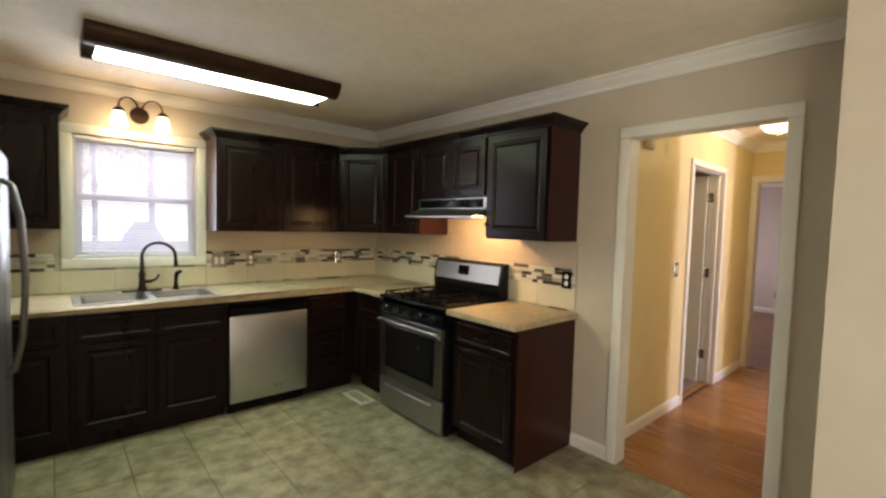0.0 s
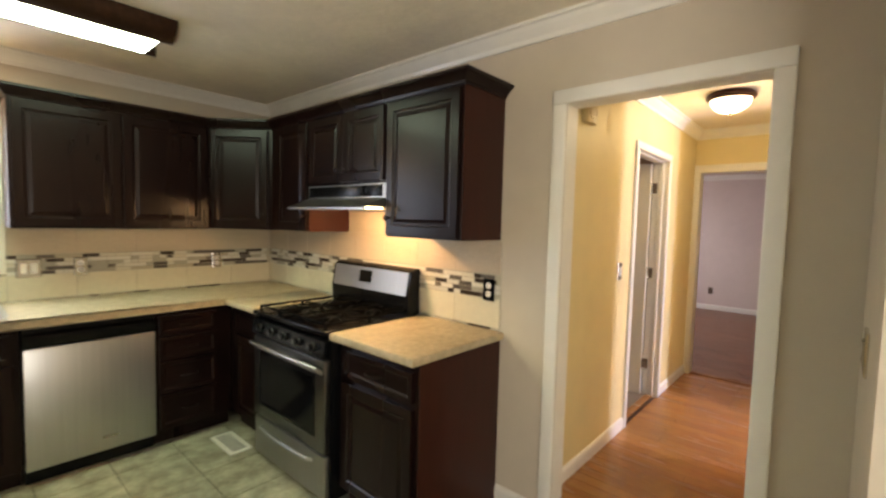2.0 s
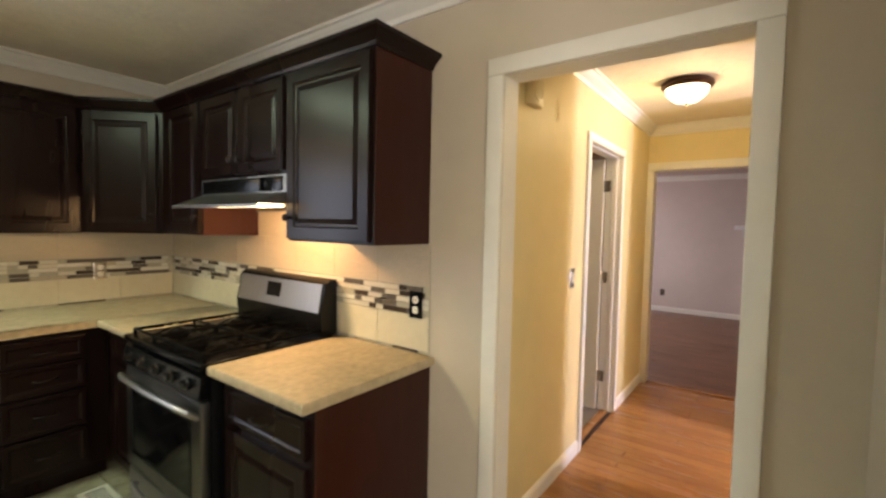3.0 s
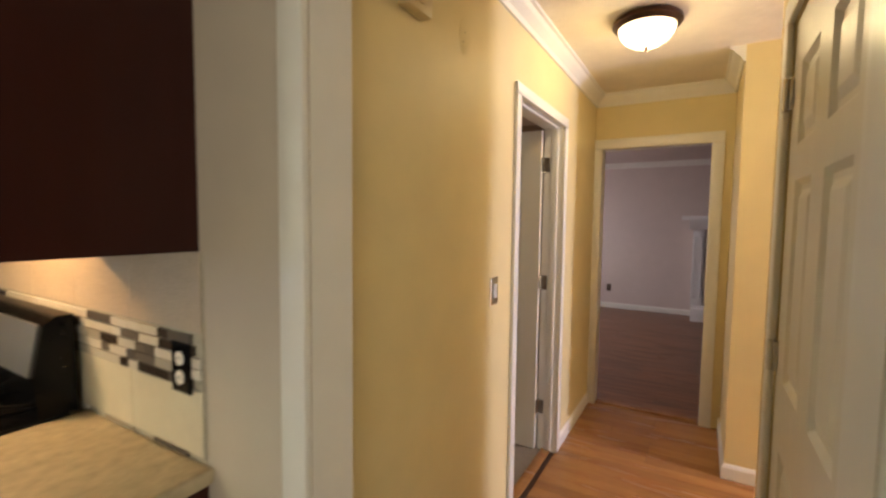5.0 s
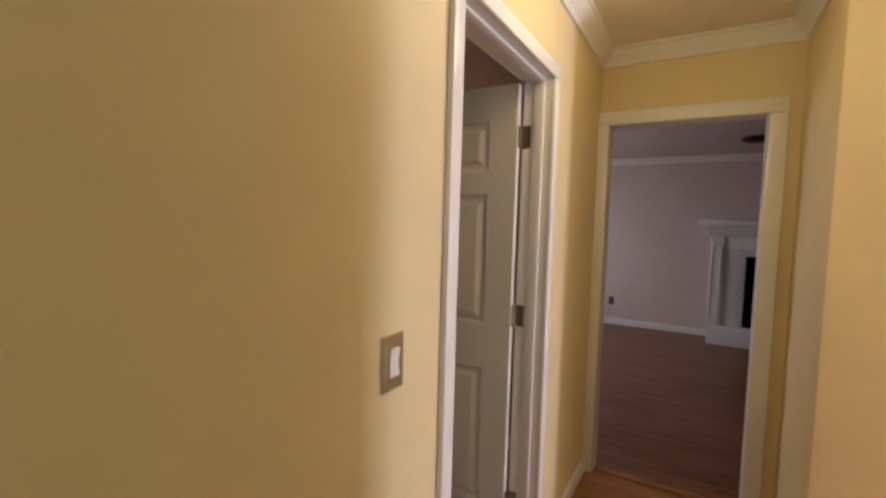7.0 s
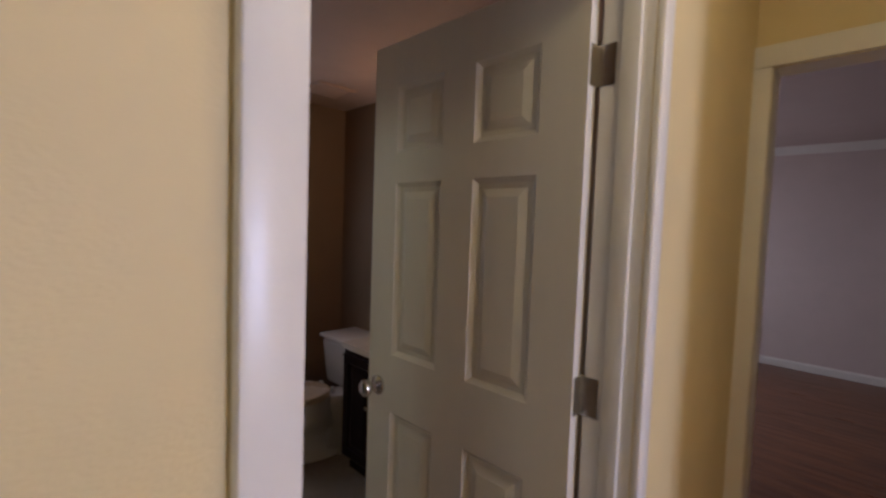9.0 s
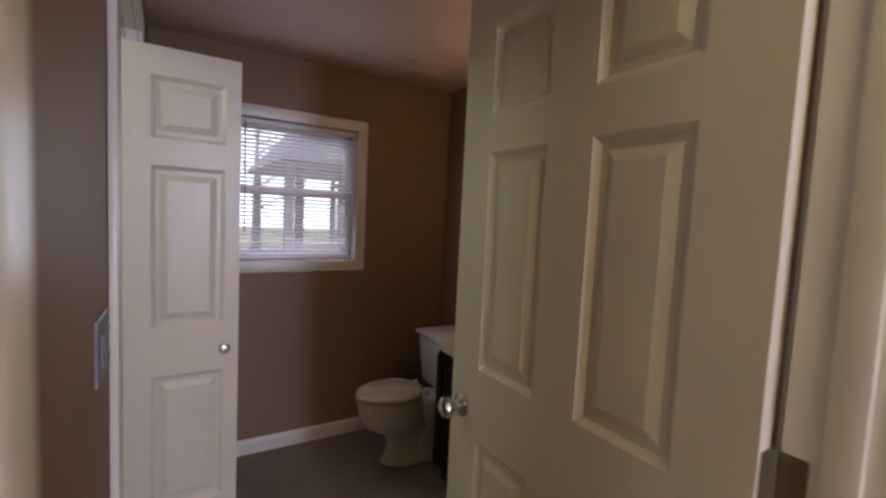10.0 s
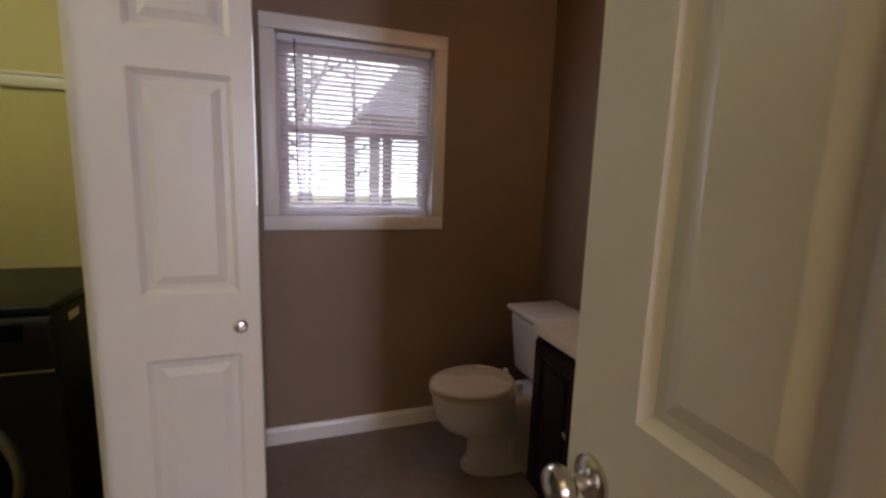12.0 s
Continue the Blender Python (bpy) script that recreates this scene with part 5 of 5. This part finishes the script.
part("shank", sweep(bmesh.new(), [(0, 0, 0), (0, -0.018, 0), (0.004, -0.026, 0.006), (0.002, -0.028, 0.014)], 0.0025, 8), M_NICKEL, hook)

# laundry
wm = thing("washing_machine", pose(4.778, 3.918, 0), "graphite front-loading washing machine with a round door", "washing machine")
part("body", boxed(0, 0.685, 0.012, 0.595, 0.015, 0.885, bevel=0.012, seg=3), M_GRAPHITE, wm)
part("top_panel", boxed(0.001, 0.684, 0.0, 0.60, 0.8855, 0.910, bevel=0.010, seg=3), M_GRAPHITE, wm)
part("front", boxed(0.006, 0.679, 0.0, 0.0115, 0.06, 0.71, bevel=0.004), M_GRAPHITE, wm)
cpn = part("control_panel", prism(bmesh.new(), [(0.0115, 0.725), (-0.004, 0.728), (-0.012, 0.80), (-0.006, 0.86), (0.0115, 0.880)], "x", 0.006, 0.679), M_GRAPHITE, wm)
part("chrome_strip", boxed(0.006, 0.679, -0.006, 0.006, 0.713, 0.722, bevel=0.002), M_NICKEL, wm, "thin chrome strip")
part("dispenser", boxed(0.40, 0.62, -0.014, -0.004, 0.815, 0.862, bevel=0.003), M_BLACK, cpn, "dark detergent drawer")
part("dial", lathe(bmesh.new(), [(0.035, 0), (0.033, 0.02), (0.004, 0.022)], m=Matrix.Translation((0.30, -0.012, 0.80)) @ Matrix.Rotation(radians(90), 4, "X")), M_NICKEL, cpn)
rd = part("door_ring", lathe(bmesh.new(), [(0.245, 0), (0.245, 0.012), (0.235, 0.026), (0.215, 0.030), (0.200, 0.020), (0.180, 0.012), (0.004, 0.010)], m=Matrix.Translation((0.342, 0.0, 0.41)) @ Matrix.Rotation(radians(90), 4, "X"), seg=48), M_STEELD, wm, "dark chrome door ring")
part("door_glass", lathe(bmesh.new(), [(0.229, 0.014), (0.226, 0.031), (0.18, 0.037), (0.10, 0.042), (0.004, 0.044)], m=Matrix.Translation((0.342, 0.0, 0.41)) @ Matrix.Rotation(radians(90), 4, "X"), seg=48), M_DARKGLASS, rd, "dark door glass")
part("sticker", boxed(0.6852, 0.6860, 0.10, 0.17, 0.835, 0.860), M_PLASTIC_W, wm, "small pale sticker")
for fx in (0.05, 0.635):
    for fy in (0.06, 0.54):
        part("foot", cyl(bmesh.new(), (fx, fy, 0), (fx, fy, 0.016), 0.02), M_BLACK, wm)
lg = thing("wall_ledger", pose(0, 0, 0), "cream painted shelf ledger strip on the laundry wall", "shelf rail")
part("board", boxed(4.49, 5.594, 4.508, 4.530, 1.585, 1.625, bevel=0.004), M_TRIM, lg)
part("lip", boxed(4.49, 5.594, 4.500, 4.530, 1.6255, 1.637, bevel=0.003), M_TRIM, lg)
ll = thing("laundry_ceiling_light", pose(5.0, 3.45, 2.30), "small round ceiling light over the laundry", "ceiling light")
part("base", lathe(bmesh.new(), [(0.09, -0.0005), (0.09, -0.03), (0.07, -0.035)]), M_PLASTIC_W, ll)
dd = part("globe", lathe(bmesh.new(), [(0.065, -0.036), (0.10, -0.07), (0.095, -0.12), (0.05, -0.15), (0.004, -0.155)]), M_SHADE, ll)
dd.visible_shadow = False

# living room
fp = thing("fireplace", pose(11.75, 0.54, 0, 0, 0, -90), "white painted fireplace with mantel, raised hearth and black firebox", "fireplace")
hh = part("hearth", boxed(-0.84, 0.84, -0.46, 0, 0.0, 0.20, bevel=0.006), M_WHITE_STONE, fp, "raised white hearth")
for s in (-1, 1):
    part("pilaster", boxed(*sorted((s * 0.70, s * 0.85)), -0.20, 0, 0.2005, 1.36, bevel=0.004), M_WHITE_STONE, fp)
    part("inner_strip", boxed(*sorted((s * 0.455, s * 0.6995)), -0.155, 0, 0.2005, 1.20, bevel=0.004), M_WHITE_STONE, fp)
    part("pilaster_panel", stepped(bmesh.new(), *sorted((s * 0.72, s * 0.83)), 0.30, 1.26, -0.206, 0.0055, [(0.01, -0.003), (0.02, 0.004)]), M_WHITE_STONE, fp, smooth=None)
part("frieze", boxed(-0.6995, 0.6995, -0.17, 0, 1.2005, 1.36, bevel=0.004), M_WHITE_STONE, fp)
part("lintel", boxed(-0.4545, 0.4545, -0.15, 0, 1.115, 1.20), M_WHITE_STONE, fp)
part("bed_mould", prism(bmesh.new(), [(0, 1.3605), (-0.215, 1.3605), (-0.225, 1.40), (-0.27, 1.46), (-0.28, 1.50), (0, 1.50)], "x", -0.90, 0.90), M_WHITE_STONE, fp)
part("mantel_shelf", boxed(-1.005, 1.005, -0.33, 0, 1.5005, 1.565, bevel=0.008), M_WHITE_STONE, fp, "thick white mantel shelf")
part("firebox", boxed(-0.454, 0.454, -0.13, -0.001, 0.2005, 1.1145), M_SOOT, fp, "black firebox")
part("glass_door", stepped(bmesh.new(), -0.44, 0.44, 0.215, 1.10, -0.145, 0.014, [(0.035, 0.0), (0.04, 0.004)]), M_DARKGLASS, fp, "dark glass fire screen")
ob = thing("mantel_ornament", pose(11.52, 0.62, 1.5655, 0, 0, -90), "flat dark bar lying on the mantel shelf", "ornament")
part("bar", boxed(-0.22, 0.30, -0.03, 0.03, 0, 0.02, bevel=0.006), M_BLACK, ob)
ws = thing("wall_bracket", pose(11.75, 0.76, 2.0, 0, 0, -90), "small dark metal bracket on the chimney wall", "bracket")
part("plate", boxed(-0.05, 0.05, -0.03, 0, -0.07, 0.07, bevel=0.006), M_BRONZE, ws)
part("stub", cyl(bmesh.new(), (0, -0.03, 0), (0, -0.06, 0), 0.02), M_BRONZE, ws)
cf = thing("ceiling_canopy", pose(10.5, 1.05, CEIL), "dark bronze ceiling canopy", "ceiling light")
part("canopy", lathe(bmesh.new(), [(0.12, -0.0005), (0.15, -0.02), (0.11, -0.05), (0.03, -0.065), (0.004, -0.066)]), M_BRONZE, cf)

# outdoors
solid("backdrop", boxed(-60, 70, 45, 45.2, -0.49, 40), M_BACKDROP, "bright hazy sky and distance", "backdrop", kind="structure", smooth=None)
def tree(x, y, h, seed):
    rnd = random.Random(seed)
    t = thing("tree", pose(x, y, -0.5), "bare winter tree with thin grey branches", "tree", "trees outside")
    bm = sweep(bmesh.new(), [(0, 0, 0), (rnd.uniform(-0.1, 0.1), 0, h * 0.4), (rnd.uniform(-0.3, 0.3), rnd.uniform(-0.2, 0.2), h)], [0.13, 0.09, 0.02], 8)
    for k in range(16):
        z = h * (0.25 + 0.7 * k / 16)
        a, ln = rnd.uniform(0, 6.28), (1.15 - z / h) * h * 0.35
        p = Vector((0, 0, z))
        q = p + Vector((math.cos(a) * ln, math.sin(a) * ln, ln * 0.7))
        sweep(bm, [p, (p + q) / 2 + Vector((0, 0, -0.1)), q], [0.04, 0.025, 0.006], 5)
        for j in range(3):
            b = p.lerp(q, 0.4 + 0.2 * j)
            sweep(bm, [b, b + Vector((rnd.uniform(-0.5, 0.5), rnd.uniform(-0.5, 0.5), rnd.uniform(0.3, 0.8)))], [0.014, 0.003], 4)
    part("trunk", bm, M_BARK, t)


for k, (x, y) in enumerate(((2.2, 16), (4.4, 19), (0.4, 21), (6.4, 13), (5.2, 15.5), (8.4, 20), (7.0, 24), (3.2, 26), (10.5, 17), (-2, 17))):
    tree(x, y, 7 + (k * 37 % 5), k)
pc = thing("porch", pose(8.1, 8.4, -0.5), "covered timber deck with posts and a gable roof", "porch")
part("deck", boxed(-1.05, 2.2, -0.3, 2.6, 0.0, 0.45), M_DECK, pc)
for x, y in ((-0.95, -0.2), (-0.62, 0.6), (-0.2, -0.2), (2.1, -0.2), (-0.95, 2.5), (2.1, 2.5)):
    part("post", boxed(x - 0.06, x + 0.06, y - 0.06, y + 0.06, 0.4505, 2.55, bevel=0.006, seg=1), M_DECK, pc)
part("rail", boxed(-0.89, -0.26, -0.24, -0.16, 1.35, 1.43), M_DECK, pc)
part("roof", prism(bmesh.new(), [(-1.12, 2.551), (0.6, 4.5), (2.32, 2.551)], "y", -0.5, 3.0), M_SHINGLE, pc)
sh = thing("garden_shed", pose(3.35, 12, -0.5), "small grey garden shed with a shingled gable roof", "shed")
part("wall", boxed(-0.31, 0.31, 0, 2.4, 0, 1.23), M_SIDING, sh)
part("roof", prism(bmesh.new(), [(-0.41, 1.24), (0.0, 1.87), (0.41, 1.24)], "y", -0.15, 2.55), M_SHINGLE, sh)
part("door", stepped(bmesh.new(), -0.35, 0.35, 0.02, 1.15, -0.03, 0.029, [(0.07, 0.0), (0.075, 0.012)]), M_DECK, sh, smooth=None)

# pieces: splashback sticks and tiles
def stick_mesh(length, h, d, material, name):
    return mesh_of(name, boxed(0, length, -d, 0, 0, h), material)


STICK = {k: stick_mesh(k - 0.002, 0.0215, 0.008, M_STICKS, "stick") for k in (0.045, 0.09, 0.14)}
CHIP = {k: stick_mesh(k - 0.004, 0.010, 0.006, M_STICKS, "chip") for k in (0.05, 0.10, 0.15)}


def splash(name, m, length, skip, label):
    """A tiled splashback of local length along x, facing -y: cream tile below, a band of sticks, fine tan mosaic above."""
    rnd = random.Random(len(name) + int(length * 10))
    t = thing(name, m, label, "splashback", kind="structure")
    part("backing", boxed(0, length, -0.004, -0.0005, 0.9105, 1.386), M_PALEGROUT, t)
    n = max(1, round(length / 0.305))
    tile = mesh_of("tile", boxed(0.0012, length / n - 0.0012, -0.009, -0.004, 0, 0.152, bevel=0.0015, seg=1), M_SPLASH)
    for k in range(n):
        ob = new("tile", tile)
        ob.parent = t
        ob.matrix_basis = Matrix.Translation((k * length / n, 0, 0.9225))
    fine = mesh_of("tile", boxed(0.0012, length / n - 0.0012, -0.008, -0.004, 0, 0.179, bevel=0.001, seg=1), M_FINE)
    for k in range(n):
        ob = new("tile", fine)
        ob.parent = t
        ob.matrix_basis = Matrix.Translation((k * length / n, 0, 1.2065))
    spots = []
    for row in range(5):
        x = 0.0
        while x < length - 0.012:
            fit_ = [k for k in (0.045, 0.09, 0.09, 0.14) if x + k <= length + 0.001]
            if not fit_:
                break
            k = rnd.choice(fit_)
            if not (x == 0 and row % 2 and k > 0.045 and 0.045 in fit_):
                spots.append((k, (x, -0.004 - rnd.uniform(0, 0.0015), 1.0775 + row * 0.0252), 0))
                x += k
            else:
                spots.append((0.045, (x, -0.004, 1.0775 + row * 0.0252), 0))
                x += 0.045
    pieces("stick", spots, STICK, t)
    spots, x = [], 0.0
    while x < length - 0.16:
        k = rnd.choice((0.05, 0.10, 0.15))
        if rnd.random() < 0.55:
            spots.append((k, (x, -0.0045, 0.9108), 0))
        x += k
    pieces("chip", spots, CHIP, t)
    return t


splash("splashback_north", pose(2.702, WY, 0), 1.666, None, "cream tile splashback with a glass and stone stick band")
splash("splashback_north_west", pose(0.97, WY, 0), 0.80, None, "cream tile splashback with a glass and stone stick band")
splash("splashback_east", pose(EX, WY - 0.011, 0, 0, 0, -90), 2.455, None, "cream tile splashback with a glass and stone stick band behind the range")
us = thing("splashback_under_window", pose(1.77, WY, 0), "cream tile strip under the window with dark chips", "splashback", kind="structure")
part("backing", boxed(0, 0.93, -0.004, -0.0005, 0.9105, 1.088), M_PALEGROUT, us)
for k in range(3):
    part("tile", boxed(k * 0.31 + 0.0012, k * 0.31 + 0.3088, -0.009, -0.004, 0.9225, 1.0725, bevel=0.0015, seg=1), M_SPLASH, us)
pieces("chip", [(k, (x, -0.0045, 1.0755), 0) for k, x in ((0.15, 0.0), (0.10, 0.22), (0.05, 0.36), (0.10, 0.5), (0.15, 0.7))], CHIP, us)
hs = part("hood_backing", boxed(0, 0.76, -0.008, -0.0005, 1.3875, 1.679), M_FINE, thing("splashback_behind_hood", pose(EX, 3.527, 0, 0, 0, -90), "tan fine mosaic behind the range hood", "splashback", kind="structure"))

# pieces: kitchen floor tiles
TS = 0.335
tile_me = [mesh_of("floor_tile", boxed(0.002, TS - 0.002, 0.002, TS - 0.002, -0.008, 0.0 - 0.0006 * k, bevel=0.002, seg=1), M_TILE) for k in range(3)]
rest = bmesh.new()
for i in range(-1, 12):
    for j in range(-10, 15):
        x, y = 0.72 + i * TS, 0.0 + j * TS - 0.12
        if x + TS > 4.418 or y + TS > 4.75:
            x1, y1 = min(x + TS - 0.002, 4.395), min(y + TS - 0.002, 4.75)
            if x1 - x > 0.02 and y1 - y > 0.02:
                box(rest, x + 0.002, x1, y + 0.002, y1, -0.008, -0.0004)
        elif x > 1.3 and y > 0.8:
            ob = new("floor_tile", tile_me[(i * 7 + j * 3) % 3])
            ob.parent = floor_kitchen
            ob.matrix_basis = Matrix.Translation((x, y, 0))
        else:
            box(rest, x + 0.002, x + TS - 0.002, y + 0.002, y + TS - 0.002, -0.008, -0.0004)
part("floor_tiles_beyond", rest, M_TILE, floor_kitchen, smooth=None)["kind"] = "stuff"

# pieces: oak planks lying across the hall and on through the living room
PW = 0.083


def planks(parent, x0, x1, y0, y1, lengths, seed, wood):
    rnd = random.Random(seed)
    meshes = {}
    x, row = x0, 0
    while x < x1 - 0.01:
        w = min(PW, x1 - x)
        y = y0 - (rnd.random() * lengths[1] * 0.6 if y1 - y0 > 1.5 else 0)
        while y < y1 - 0.01:
            ln = rnd.choice((lengths[0], (lengths[0] + lengths[1]) / 2, lengths[1]))
            a, b = max(y, y0), min(y + ln, y1)
            if y1 - b < 0.25:
                b = y1
            if b - a > 0.02:
                key = (round(b - a, 3), round(w, 4))
                if key not in meshes:
                    meshes[key] = mesh_of("plank", boxed(0.0006, w - 0.0006, 0.0008, b - a - 0.0008, -0.006, 0.0, bevel=0.0012, seg=1), wood)
                ob = new("plank", meshes[key])
                ob.parent = parent
                ob.matrix_basis = Matrix.Translation((x, a, rnd.uniform(-0.0004, 0.0)))
            y = b if b > y + 0.01 else y + ln
            if b == y1:
                break
        x += PW
        row += 1


planks(floor_hall, 4.446, 7.475, 0.92, 2.029, (0.6, 1.109), 3, M_WOOD)
# living room rows take the oak copy darkened for dim light
planks(floor_living, 7.536, 11.30, -0.6, 2.9, (0.9, 2.0), 5, M_WOOD_DIM)
fill = bmesh.new()
for a in ((4.49, 5.50, 0.36, 0.918), (5.70, 6.75, -2.5, 0.918)):
    box(fill, a[0], a[1], a[2], a[3], -0.006, -0.0005)
part("planks_beyond", fill, M_WOOD, floor_hall, smooth=None)["kind"] = "stuff"
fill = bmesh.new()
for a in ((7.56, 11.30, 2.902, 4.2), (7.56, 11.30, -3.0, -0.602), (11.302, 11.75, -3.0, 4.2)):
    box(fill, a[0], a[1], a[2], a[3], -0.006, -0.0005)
part("planks_beyond", fill, M_WOOD_DIM, floor_living, smooth=None)["kind"] = "stuff"
